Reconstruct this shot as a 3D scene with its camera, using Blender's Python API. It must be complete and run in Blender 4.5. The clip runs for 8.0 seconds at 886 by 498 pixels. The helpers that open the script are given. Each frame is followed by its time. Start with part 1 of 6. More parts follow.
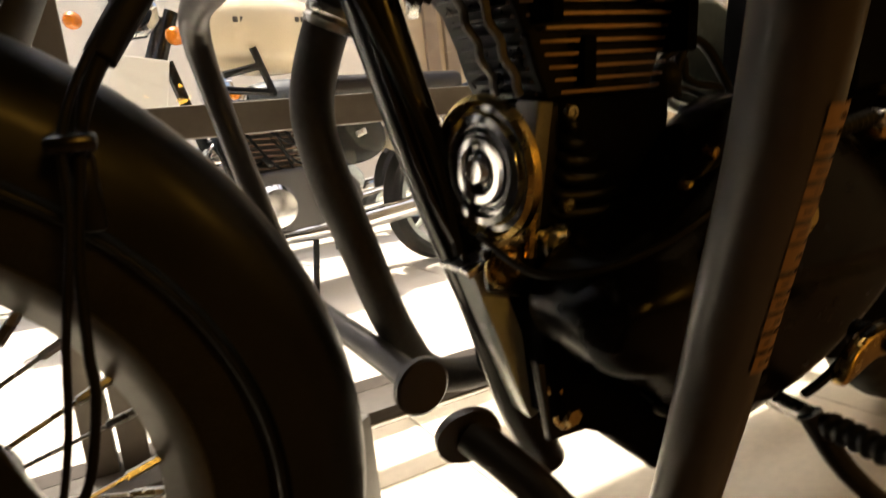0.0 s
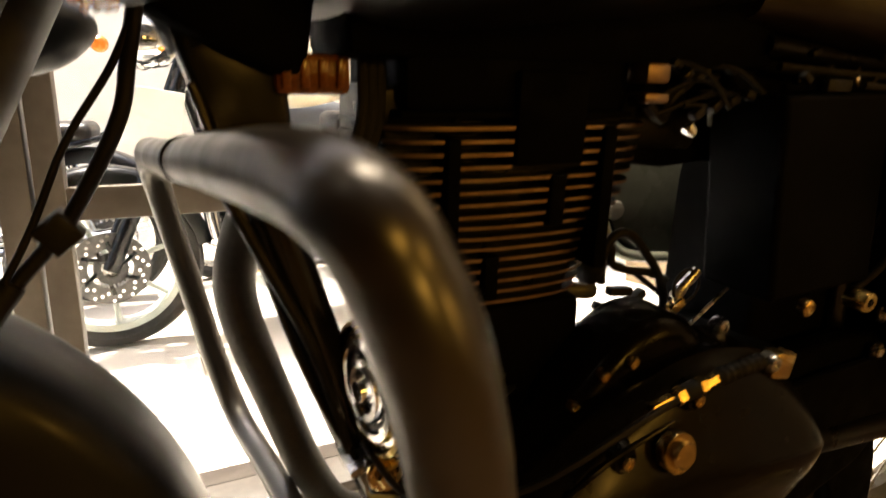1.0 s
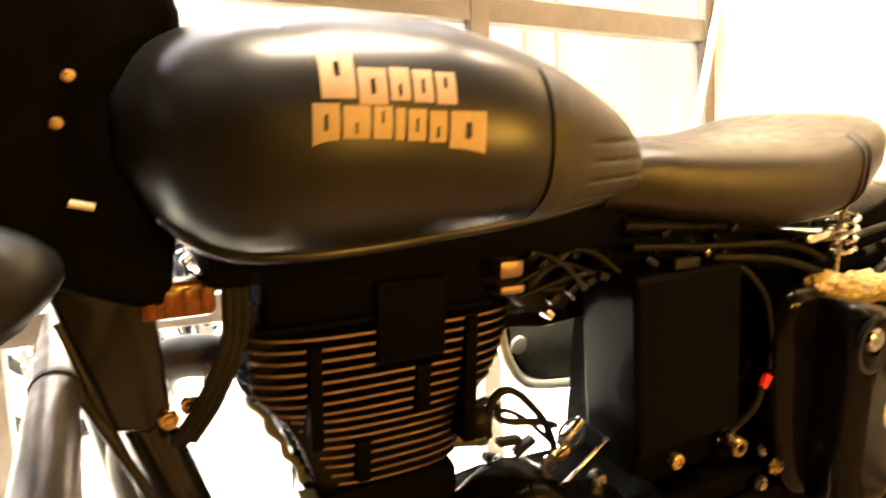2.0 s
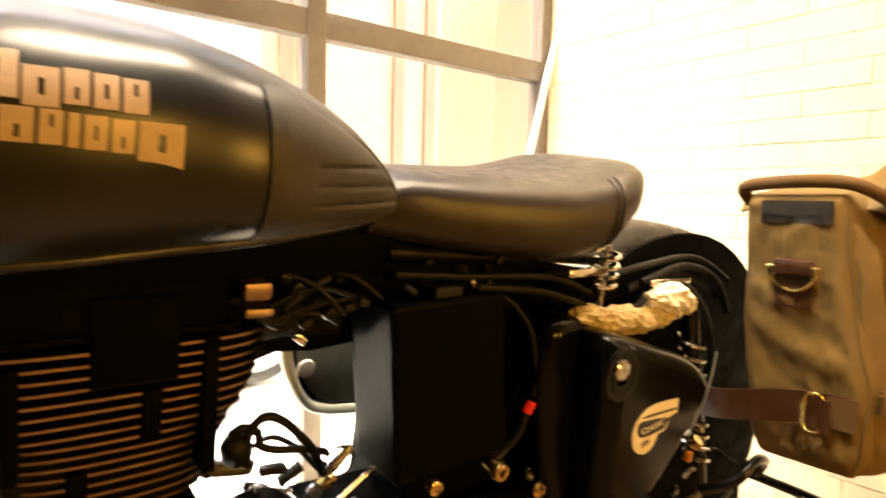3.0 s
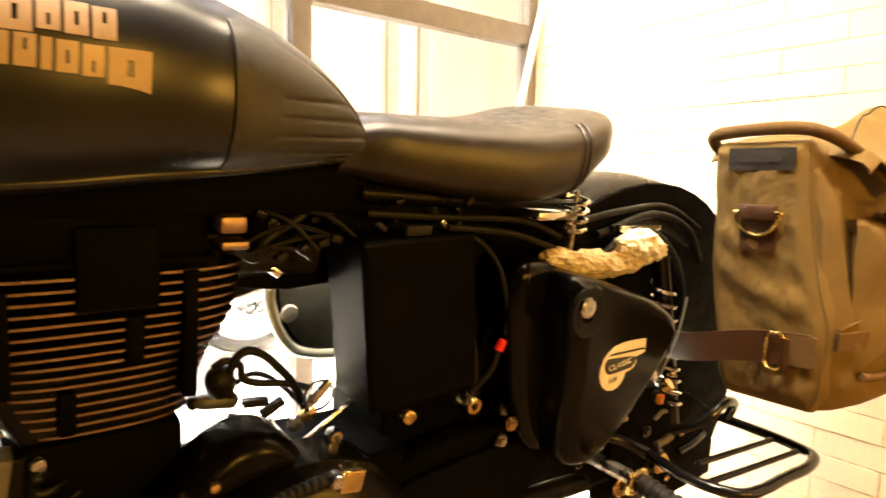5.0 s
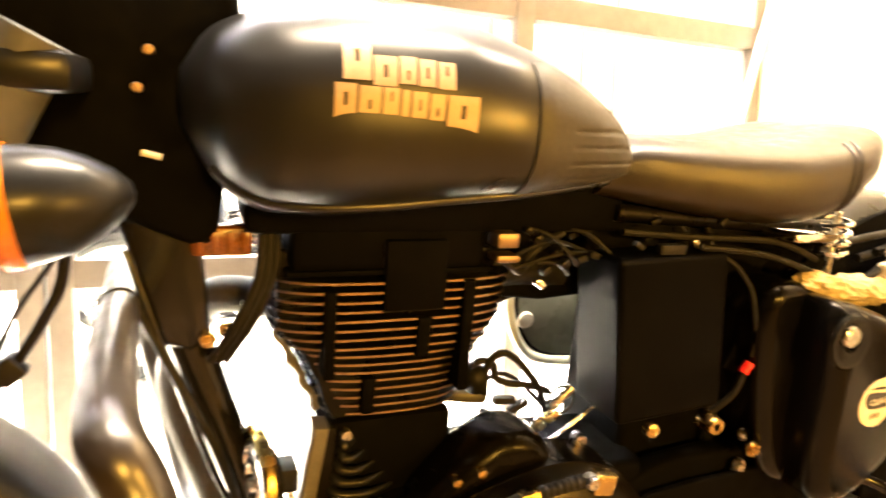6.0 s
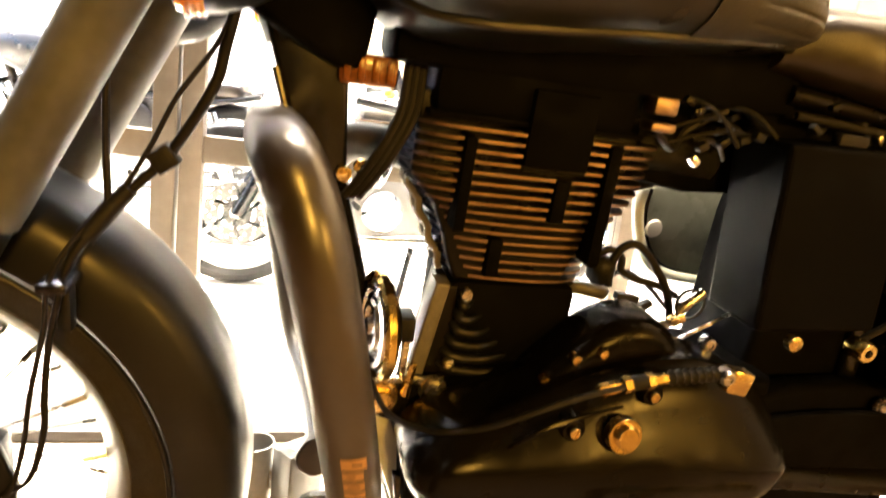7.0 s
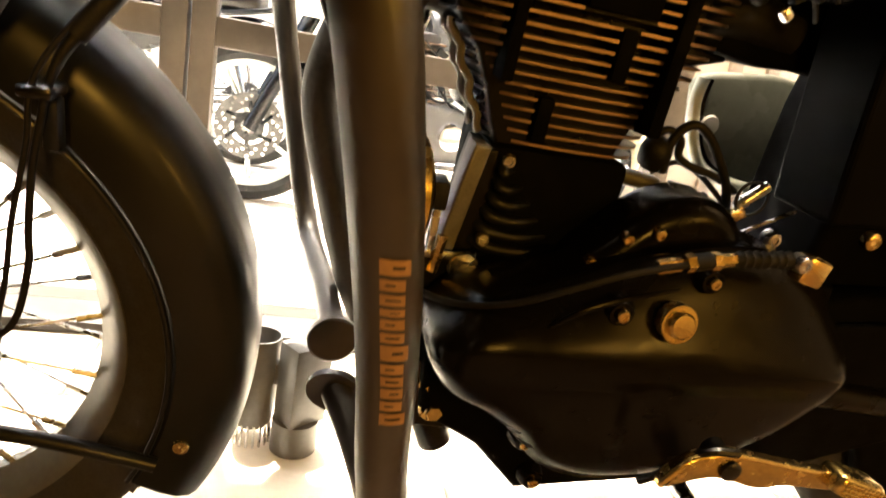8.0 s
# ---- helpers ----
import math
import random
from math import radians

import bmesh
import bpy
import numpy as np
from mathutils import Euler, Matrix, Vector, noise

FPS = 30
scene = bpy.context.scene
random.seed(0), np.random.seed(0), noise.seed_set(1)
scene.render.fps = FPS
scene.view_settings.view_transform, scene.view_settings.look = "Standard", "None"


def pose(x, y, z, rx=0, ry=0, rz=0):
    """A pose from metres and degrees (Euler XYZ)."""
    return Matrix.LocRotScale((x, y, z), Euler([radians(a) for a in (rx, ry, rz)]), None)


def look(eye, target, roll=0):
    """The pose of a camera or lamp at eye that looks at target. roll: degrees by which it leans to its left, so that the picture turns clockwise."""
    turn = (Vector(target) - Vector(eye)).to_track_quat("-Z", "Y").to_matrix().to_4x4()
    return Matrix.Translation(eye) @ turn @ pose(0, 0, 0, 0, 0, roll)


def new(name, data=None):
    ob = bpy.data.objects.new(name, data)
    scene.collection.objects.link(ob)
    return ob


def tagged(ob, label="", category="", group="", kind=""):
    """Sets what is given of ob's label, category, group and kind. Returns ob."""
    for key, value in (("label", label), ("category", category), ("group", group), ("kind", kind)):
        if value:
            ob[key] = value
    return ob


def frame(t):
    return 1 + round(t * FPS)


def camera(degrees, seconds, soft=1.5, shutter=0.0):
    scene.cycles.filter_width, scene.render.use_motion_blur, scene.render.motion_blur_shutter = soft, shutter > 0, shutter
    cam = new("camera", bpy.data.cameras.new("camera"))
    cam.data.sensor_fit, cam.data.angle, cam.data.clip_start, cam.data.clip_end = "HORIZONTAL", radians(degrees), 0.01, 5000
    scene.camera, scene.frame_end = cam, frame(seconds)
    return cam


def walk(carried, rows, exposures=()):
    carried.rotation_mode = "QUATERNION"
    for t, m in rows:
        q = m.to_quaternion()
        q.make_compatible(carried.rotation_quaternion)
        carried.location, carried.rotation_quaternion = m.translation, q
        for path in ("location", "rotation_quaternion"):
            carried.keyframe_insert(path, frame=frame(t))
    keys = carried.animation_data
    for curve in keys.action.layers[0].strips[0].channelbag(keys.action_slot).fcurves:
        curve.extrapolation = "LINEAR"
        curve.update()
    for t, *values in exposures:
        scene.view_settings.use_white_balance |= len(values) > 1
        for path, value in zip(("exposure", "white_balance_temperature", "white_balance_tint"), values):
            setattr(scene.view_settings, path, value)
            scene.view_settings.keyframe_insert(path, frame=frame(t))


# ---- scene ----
cam = camera(71.1, 8.0, soft=1.5, shutter=0.5)
PATH = [
    (0, (-0.463, -0.437, 0.517), (0.445, 1.313, 0.182), -6.7),
    (0.5, (-0.408, -0.443, 0.585), (0.487, 1.319, 0.278), -2.8),
    (1, (-0.348, -0.487, 0.692), (0.482, 1.301, 0.353), -1.5),
    (1.2, (-0.335, -0.499, 0.72), (0.51, 1.286, 0.405), -2.4),
    (2.3, (-0.231, -0.581, 0.844), (0.718, 1.172, 0.673), -1.4),
    (2.5, (-0.211, -0.593, 0.845), (0.819, 1.115, 0.696), 0.0),
    (3, (-0.159, -0.611, 0.83), (1.072, 0.958, 0.684), 1.5),
    (3.5, (-0.129, -0.637, 0.818), (1.221, 0.826, 0.63), 3.0),
    (4, (-0.123, -0.654, 0.798), (1.279, 0.754, 0.569), 3.1),
    (4.2, (-0.127, -0.657, 0.791), (1.253, 0.77, 0.547), 2.8),
    (5.3, (-0.179, -0.66, 0.795), (0.94, 0.982, 0.567), 0.7),
    (5.5, (-0.203, -0.652, 0.808), (0.813, 1.052, 0.556), 0.6),
    (6, (-0.259, -0.656, 0.809), (0.487, 1.186, 0.587), 1.5),
    (6.5, (-0.292, -0.639, 0.766), (0.271, 1.262, 0.506), 3.9),
    (6.7, (-0.292, -0.633, 0.746), (0.218, 1.273, 0.422), 5.1),
    (7, (-0.293, -0.628, 0.694), (0.185, 1.28, 0.33), 6.9),
    (7.5, (-0.291, -0.596, 0.639), (0.182, 1.294, 0.185), 8.6),
    (8, (-0.295, -0.572, 0.593), (0.175, 1.3, 0.07), 10.3),
]
walk(cam, [(t, look(eye, target, roll)) for t, eye, target, roll in PATH],
     exposures=[(0.0, 1.25), (0.5, 1.45), (1.0, 2.05), (1.2, 2.4), (2.3, 4.4), (2.5, 4.3), (3.0, 3.5), (3.5, 3.2), (4.2, 3.1), (5.3, 4.2), (5.5, 4.5), (6.0, 4.95), (6.5, 5.1), (6.7, 4.92),
                (7.0, 4.32), (7.5, 3.58), (8.0, 3.2)])

# ---- light ----
world = bpy.data.worlds.new("sky")
scene.world = world
world.use_nodes = True
wn = world.node_tree.nodes
sky = wn.new("ShaderNodeTexSky")
sky.sky_type = 'NISHITA'
sky.sun_disc = False
sky.sun_elevation = radians(75)
sky.sun_rotation = radians(-15)
sky.dust_density, sky.air_density, sky.ozone_density = 6.0, 1.0, 0.5
wn["Background"].inputs[1].default_value = 0.15
world.node_tree.links.new(sky.outputs[0], wn["Background"].inputs[0])

sun_data = bpy.data.lights.new("sun", 'SUN')
sun_data.energy, sun_data.angle, sun_data.color = 5.0, radians(0.6), (1.0, 0.93, 0.79)
sun = new("sun", sun_data)
sun.matrix_world = look((-0.40, 1.60, 6.2), (0.0, 0.0, 0.0))


def ceiling_spot(x, y, z, tx, ty, tz, watts, cone=60, size=0.05, tint=(1.0, 0.72, 0.42)):
    """A warm ceiling spotlight of the showroom."""
    d = bpy.data.lights.new("ceiling_lamp", 'SPOT')
    d.shadow_soft_size, d.energy, d.color, d.spot_size, d.spot_blend = size, watts, tint, radians(cone), 0.9
    o = new("ceiling_lamp", d)
    o.matrix_world = look((x, y, z), (tx, ty, tz))


# a row of warm downlights above the motorcycle, one by the brick wall and one over the aisle
for lamp_x, lamp_y, watts in ((-1.45, -0.55, 1.2), (-0.28, -0.20, 6.5), (-0.09, -0.16, 7.5), (0.03, -0.15, 7.5), (0.36, -0.06, 8.4), (1.02, -0.12, 8.4)):
    ceiling_spot(lamp_x, lamp_y, 2.45, lamp_x, lamp_y - 0.02, 0.0, watts, 95, 0.13, (1.0, 0.80, 0.56))
ceiling_spot(0.62, -0.75, 2.60, 1.30, 0.05, 1.33, 29, 84)
ceiling_spot(-0.14, -0.98, 2.60, -0.14, -0.84, 0.0, 30, 30)

# a warm display lamp low on the wall opposite, mirrored in the plated parts
glow_data = bpy.data.lights.new("display_lamp", 'AREA')
glow_data.shape, glow_data.size, glow_data.energy, glow_data.color = 'DISK', 0.46, 4.0, (1.0, 0.50, 0.07)
glow = new("display_lamp", glow_data)
glow.matrix_world = look((0.08, -3.2, 1.25), (-0.1, 0.0, 0.6))
glow_data_2 = glow_data.copy()
glow_data_2.energy, glow_data_2.size = 1.1, 0.26
glow_2 = new("display_lamp", glow_data_2)
glow_2.matrix_world = look((1.20, -2.05, 0.85), (0.1, 0.0, 0.45))


# ---- materials ----
def material(name, color, rough=0.5, metal=0.0, vary=0.25, scale=30.0, bump=0.05, coat=0.0, fine=6.0, rand=0.0, spec=0.4):
    """A surface with two scales of colour change, of gloss and of relief."""
    m = bpy.data.materials.new(name)
    m.use_nodes = True
    nt = m.node_tree
    n, l = nt.nodes, nt.links
    b = n["Principled BSDF"]
    b.inputs["Metallic"].default_value = metal
    b.inputs["Coat Weight"].default_value = coat
    b.inputs["Specular IOR Level"].default_value = spec
    tc = n.new("ShaderNodeTexCoord")
    n1, n2 = n.new("ShaderNodeTexNoise"), n.new("ShaderNodeTexNoise")
    n1.inputs["Scale"].default_value, n1.inputs["Detail"].default_value = scale, 5
    n2.inputs["Scale"].default_value, n2.inputs["Detail"].default_value = scale * fine, 4
    for t in (n1, n2):
        l.new(tc.outputs["Object"], t.inputs["Vector"])
    add = n.new("ShaderNodeMath")
    add.operation = 'ADD'
    l.new(n1.outputs["Fac"], add.inputs[0])
    l.new(n2.outputs["Fac"], add.inputs[1])
    last = add.outputs[0]
    if rand:
        oi, ma = n.new("ShaderNodeObjectInfo"), n.new("ShaderNodeMath")
        ma.operation = 'MULTIPLY_ADD'
        l.new(oi.outputs["Random"], ma.inputs[0])
        ma.inputs[1].default_value = rand
        l.new(last, ma.inputs[2])
        last = ma.outputs[0]
    ramp = n.new("ShaderNodeValToRGB")
    half = n.new("ShaderNodeMath")
    half.operation = 'MULTIPLY'
    half.inputs[1].default_value = 0.5
    l.new(last, half.inputs[0])
    l.new(half.outputs[0], ramp.inputs[0])
    ramp.color_ramp.elements[0].position, ramp.color_ramp.elements[1].position = 0.36, 0.64
    ramp.color_ramp.elements[0].color = [c * (1 - vary) for c in color] + [1]
    ramp.color_ramp.elements[1].color = [min(1, c * (1 + vary)) for c in color] + [1]
    l.new(ramp.outputs[0], b.inputs["Base Color"])
    mr = n.new("ShaderNodeMapRange")
    mr.inputs["From Min"].default_value, mr.inputs["From Max"].default_value = 0.35, 0.65
    mr.inputs["To Min"].default_value, mr.inputs["To Max"].default_value = max(0.02, rough * 0.8), min(1, rough * 1.2)
    l.new(n1.outputs["Fac"], mr.inputs["Value"])
    l.new(mr.outputs[0], b.inputs["Roughness"])
    if bump:
        bp = n.new("ShaderNodeBump")
        bp.inputs["Strength"].default_value, bp.inputs["Distance"].default_value = bump, 0.002
        l.new(n2.outputs["Fac"], bp.inputs["Height"])
        l.new(bp.outputs[0], b.inputs["Normal"])
    return m


def woven(name, color, rough, thread):
    """Woven canvas: fine crossing threads, creased and rubbed."""
    m = material(name, color, rough, 0, 0.13, 7, 0.0, fine=5)
    nt = m.node_tree
    n, l = nt.nodes, nt.links
    tc = [x for x in n if x.type == 'TEX_COORD'][0]
    height = None
    for axis in ('X', 'Z'):
        w = n.new("ShaderNodeTexWave")
        w.bands_direction = axis
        w.inputs["Scale"].default_value, w.inputs["Distortion"].default_value = thread, 1.5
        l.new(tc.outputs["Object"], w.inputs["Vector"])
        if height is None:
            height = w.outputs["Fac"]
        else:
            a = n.new("ShaderNodeMath")
            l.new(height, a.inputs[0])
            l.new(w.outputs["Fac"], a.inputs[1])
            height = a.outputs[0]
    cr = n.new("ShaderNodeTexNoise")
    cr.inputs["Scale"].default_value, cr.inputs["Detail"].default_value = 18, 3
    l.new(tc.outputs["Object"], cr.inputs["Vector"])
    k = n.new("ShaderNodeMath")
    k.operation = 'MULTIPLY_ADD'
    k.inputs[1].default_value = 6.0
    l.new(cr.outputs["Fac"], k.inputs[0])
    l.new(height, k.inputs[2])
    bp = n.new("ShaderNodeBump")
    bp.inputs["Strength"].default_value, bp.inputs["Distance"].default_value = 0.28, 0.004
    l.new(k.outputs[0], bp.inputs["Height"])
    l.new(bp.outputs[0], n["Principled BSDF"].inputs["Normal"])
    return m


BLACK = material("matte_black_paint", (0.0065, 0.0070, 0.0080), 0.36, 0, 0.2, 14, 0.03, fine=20, spec=0.22, coat=0.08)
TANK = material("satin_black_tank_paint", (0.008, 0.008, 0.009), 0.31, 0, 0.15, 8, 0.02, coat=0.0, fine=40, spec=0.5)
SATIN = material("satin_black_powder_coat", (0.005, 0.005, 0.0055), 0.22, 0, 0.2, 30, 0.05, spec=0.42)
GUARD = material("dark_graphite_tube_paint", (0.016, 0.0118, 0.0086), 0.36, 0, 0.2, 20, 0.03, spec=0.75, coat=0.3)
ENGINE = material("black_engine_enamel", (0.0040, 0.0034, 0.0028), 0.32, 0, 0.1, 40, 0.06, spec=0.14)
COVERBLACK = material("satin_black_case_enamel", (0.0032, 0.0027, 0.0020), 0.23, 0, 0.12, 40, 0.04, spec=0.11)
BOXBLACK = material("satin_black_steel_box", (0.0024, 0.0024, 0.0026), 0.38, 0, 0.15, 20, 0.04, spec=0.05)
TOOLBLACK = material("gloss_black_box_paint", (0.0026, 0.0023, 0.0019), 0.22, 0, 0.15, 20, 0.02, spec=0.16)
HORNFACE = material("chromed_horn_face", (0.82, 0.81, 0.79), 0.16, 1.0, 0.08, 60, 0.03)
CASTGREY = material("grey_cast_edge", (0.13, 0.125, 0.115), 0.4, 0.2, 0.15, 60, 0.08)
RUBBER = material("black_rubber", (0.0065, 0.0062, 0.0060), 0.6, 0, 0.25, 60, 0.2, spec=0.25)
TYRE = material("tyre_rubber", (0.022, 0.020, 0.018), 0.75, 0, 0.3, 50, 0.25)
LEATHER = material("black_seat_leather", (0.016, 0.012, 0.009), 0.36, 0, 0.25, 60, 0.22, fine=7, spec=0.48)
GRIPPAD = material("grey_black_knee_pad", (0.034, 0.032, 0.030), 0.55, 0, 0.15, 30, 0.15)
RIM = material("satin_grey_rim", (0.10, 0.095, 0.085), 0.35, 0.3, 0.15, 20, 0.03)
CHROME = material("chrome", (0.80, 0.80, 0.80), 0.10, 1, 0.06, 20, 0.01)
STEEL = material("brushed_steel", (0.55, 0.54, 0.52), 0.28, 1, 0.15, 60, 0.05)
ALU = material("machined_aluminium", (0.27, 0.19, 0.14), 0.40, 1, 0.15, 80, 0.06)
ZINC = material("yellow_zinc_plate", (0.62, 0.45, 0.18), 0.24, 1, 0.2, 80, 0.06)
BRASS = material("brass_ring", (0.70, 0.52, 0.18), 0.25, 1, 0.15, 60, 0.03)
GOLDDIM = material("dull_gold_print", (0.34, 0.20, 0.10), 0.45, 0.1, 0.12, 60, 0.02)
GOLD = material("gold_emblem_paint", (0.48, 0.355, 0.25), 0.45, 0.05, 0.08, 40, 0.02)
AMBERDIM = material("dark_amber_reflector", (0.16, 0.050, 0.006), 0.22, 0, 0.3, 50, 0.3, coat=0.4)
AMBER = material("amber_lens", (0.90, 0.29, 0.02), 0.18, 0, 0.15, 60, 0.2, coat=0.6)
for m, coat_rough in ((GUARD, 0.24), (BLACK, 0.18)):
    m.node_tree.nodes["Principled BSDF"].inputs["Coat Roughness"].default_value = coat_rough
AMBER.node_tree.nodes["Principled BSDF"].inputs["Transmission Weight"].default_value = 0.45
# blacker copy of the engine enamel: deep shade put into the colour of recessed parts
SHADEBLACK = material("deep_shade_black", (0.0020, 0.0019, 0.0019), 0.70, 0, 0.15, 40, 0.05, spec=0.03)
RED = material("red_plastic_plug", (0.65, 0.02, 0.02), 0.3, 0, 0.1, 60, 0.02)
GREYTUBE = material("dark_grey_fork_shroud", (0.085, 0.088, 0.092), 0.48, 0, 0.15, 12, 0.02, spec=0.3)
PLASTIC = material("yellowed_plastic_wrap", (0.55, 0.45, 0.27), 0.22, 0, 0.35, 70, 0.8, fine=3, coat=0.3)
CREAM = material("cream_tank_paint", (0.75, 0.66, 0.48), 0.25, 0, 0.08, 10, 0.01, coat=0.4)
CANVAS = woven("olive_khaki_canvas", (0.145, 0.090, 0.021), 0.85, 420)
CANVASDARK = woven("brown_khaki_webbing", (0.105, 0.054, 0.011), 0.8, 520)
STRAP = material("tan_leather_strap", (0.046, 0.0165, 0.0036), 0.5, 0, 0.25, 40, 0.25)
PATCH = material("dark_leather_patch", (0.022, 0.018, 0.014), 0.5, 0, 0.25, 60, 0.3)
BRICK = material("white_painted_brick", (0.75, 0.645, 0.465), 0.65, 0, 0.06, 14, 0.35, fine=9, rand=0.12)
MORTAR = material("recessed_brick_joint", (0.56, 0.445, 0.30), 0.9, 0, 0.85, 6, 0.4)
DARKFLOOR = material("brown_showroom_floor", (0.15, 0.09, 0.042), 0.6, 0, 0.2, 6, 0.1)
DARKWALL = material("charcoal_low_bounce", (0.035, 0.032, 0.030), 0.8, 0, 0.1, 4, 0.1)
PLASTER = material("pale_plaster", (0.66, 0.60, 0.52), 0.8, 0, 0.05, 4, 0.1)
FRAME = material("brown_grey_window_paint", (0.115, 0.095, 0.078), 0.4, 0, 0.12, 8, 0.05)
TRACK = material("dark_threshold_metal", (0.045, 0.036, 0.029), 0.5, 0, 0.2, 10, 0.05)
TILE = material("pale_floor_tile", (0.60, 0.53, 0.43), 0.35, 0, 0.07, 5, 0.04, fine=12, rand=0.1)
GROUT = material("floor_grout", (0.30, 0.26, 0.21), 0.9, 0, 0.2, 30, 0.2)
PAVING = material("sunlit_paving", (0.62, 0.57, 0.49), 0.8, 0, 0.12, 3, 0.2, fine=15, rand=0.12)
FACADE = material("sandy_facade_render", (0.50, 0.39, 0.25), 0.8, 0, 0.1, 2, 0.1)
PALEFACADE = material("pale_facade_render", (0.86, 0.80, 0.68), 0.8, 0, 0.08, 2, 0.1)
COLUMN = material("taupe_column_paint", (0.26, 0.19, 0.125), 0.7, 0, 0.1, 3, 0.1)
GREYPIPE = material("grey_pvc", (0.085, 0.08, 0.074), 0.4, 0, 0.12, 20, 0.03)
WHITECARD = material("white_enamel", (0.8, 0.78, 0.72), 0.4, 0, 0.05, 10, 0.02)
PANELGREY = material("grey_green_side_panel", (0.50, 0.53, 0.48), 0.25, 0, 0.12, 10, 0.02, coat=0.3)

SIDEPANEL = material("dark_grey_green_panel_paint", (0.24, 0.255, 0.215), 0.25, 0, 0.12, 10, 0.02, coat=0.3)
PIPE = material("black_heatproof_pipe_paint", (0.030, 0.026, 0.022), 0.55, 0, 0.25, 25, 0.05, spec=0.35)
FILM = material("clear_crumpled_film", (0.72, 0.68, 0.58), 0.20, 0, 0.25, 60, 0.8, fine=3, coat=0.4)
BOXBLACK.node_tree.nodes["Principled BSDF"].inputs["IOR"].default_value = 1.30

glass = bpy.data.materials.new("window_glass")
glass.use_nodes = True
gb = glass.node_tree.nodes["Principled BSDF"]
gb.inputs["Transmission Weight"].default_value, gb.inputs["Roughness"].default_value, gb.inputs["IOR"].default_value = 1.0, 0.0, 1.45


# ---- building blocks ----
def part(name, bm, mat, parent=None, label="", smooth=True):
    """One bmesh as one mesh object under a thing or under a part."""
    me = bpy.data.meshes.new(name)
    bm.normal_update()
    bm.to_mesh(me)
    bm.free()
    me.materials.append(mat)
    if smooth:
        for p in me.polygons:
            p.use_smooth = True
        me.set_sharp_from_angle(angle=radians(38))
    ob = new(name, me)
    if parent is not None:
        ob.parent = parent
    return tagged(ob, label)


def thing(name, m, label, category, group=""):
    ob = new(name)
    ob.matrix_world = m
    return tagged(ob, label, category, group)


def box(x0, x1, y0, y1, z0, z1, bevel=0.003, segs=2, bm=None):
    new_bm = bmesh.new()
    bmesh.ops.create_cube(new_bm, size=1.0)
    for v in new_bm.verts:
        v.co = Vector(((x0 + x1) / 2 + v.co.x * (x1 - x0), (y0 + y1) / 2 + v.co.y * (y1 - y0), (z0 + z1) / 2 + v.co.z * (z1 - z0)))
    if bevel:
        bmesh.ops.bevel(new_bm, geom=new_bm.edges[:], offset=bevel, segments=segs, affect='EDGES', profile=0.5)
    return new_bm if bm is None else join(bm, new_bm)


def join(bm, other):
    me = bpy.data.meshes.new("tmp")
    other.to_mesh(me)
    other.free()
    bm.from_mesh(me)
    bpy.data.meshes.remove(me)
    return bm


def moved(bm, m):
    bmesh.ops.transform(bm, matrix=m, verts=bm.verts[:])
    return bm


def spline(pts, n=8, closed=False):
    """Catmull-Rom points through pts."""
    p = [Vector(q) for q in pts]
    out = []
    k = len(p)
    for i in range(k if closed else k - 1):
        a, b, c, d = (p[(i + j) % k] if closed else p[min(max(i + j, 0), k - 1)] for j in (-1, 0, 1, 2))
        for s in range(n):
            t = s / n
            out.append(0.5 * ((2 * b) + (c - a) * t + (2 * a - 5 * b + 4 * c - d) * t * t + (3 * b - a - 3 * c + d) * t ** 3))
    if not closed:
        out.append(p[-1])
    return out


def tube(pts, r, segs=12, n=8, closed=False, cap=True, flat=1.0, bm=None):
    """A round bar along a smooth line; r may be a list, one for each given point; flat squeezes it."""
    line = spline(pts, n, closed)
    radii = r if isinstance(r, (list, tuple)) else [r] * len(pts)
    bm2 = bmesh.new()
    rings, up = [], None
    m = len(line)
    for i, q in enumerate(line):
        t = (line[(i + 1) % m] - line[i - 1]) if closed else (line[min(i + 1, m - 1)] - line[max(i - 1, 0)])
        t.normalize()
        if up is None:
            up = Vector((0, 0, 1)) if abs(t.z) < 0.9 else Vector((0, 1, 0))
        side = t.cross(up).normalized()
        up = side.cross(t).normalized()
        f = i / n
        j = int(min(f, len(radii) - 1))
        rr = radii[j] + (radii[min(j + 1, len(radii) - 1)] - radii[j]) * (f - j)
        rings.append([bm2.verts.new(q + side * math.cos(a) * rr + up * math.sin(a) * rr * flat) for a in (2 * math.pi * k / segs for k in range(segs))])
    for i in range(m if closed else m - 1):
        a, b = rings[i], rings[(i + 1) % m]
        for k in range(segs):
            bm2.faces.new((a[k], a[(k + 1) % segs], b[(k + 1) % segs], b[k]))
    if cap and not closed:
        bm2.faces.new(rings[0][::-1])
        bm2.faces.new(rings[-1])
    bmesh.ops.recalc_face_normals(bm2, faces=bm2.faces[:])
    return bm2 if bm is None else join(bm, bm2)


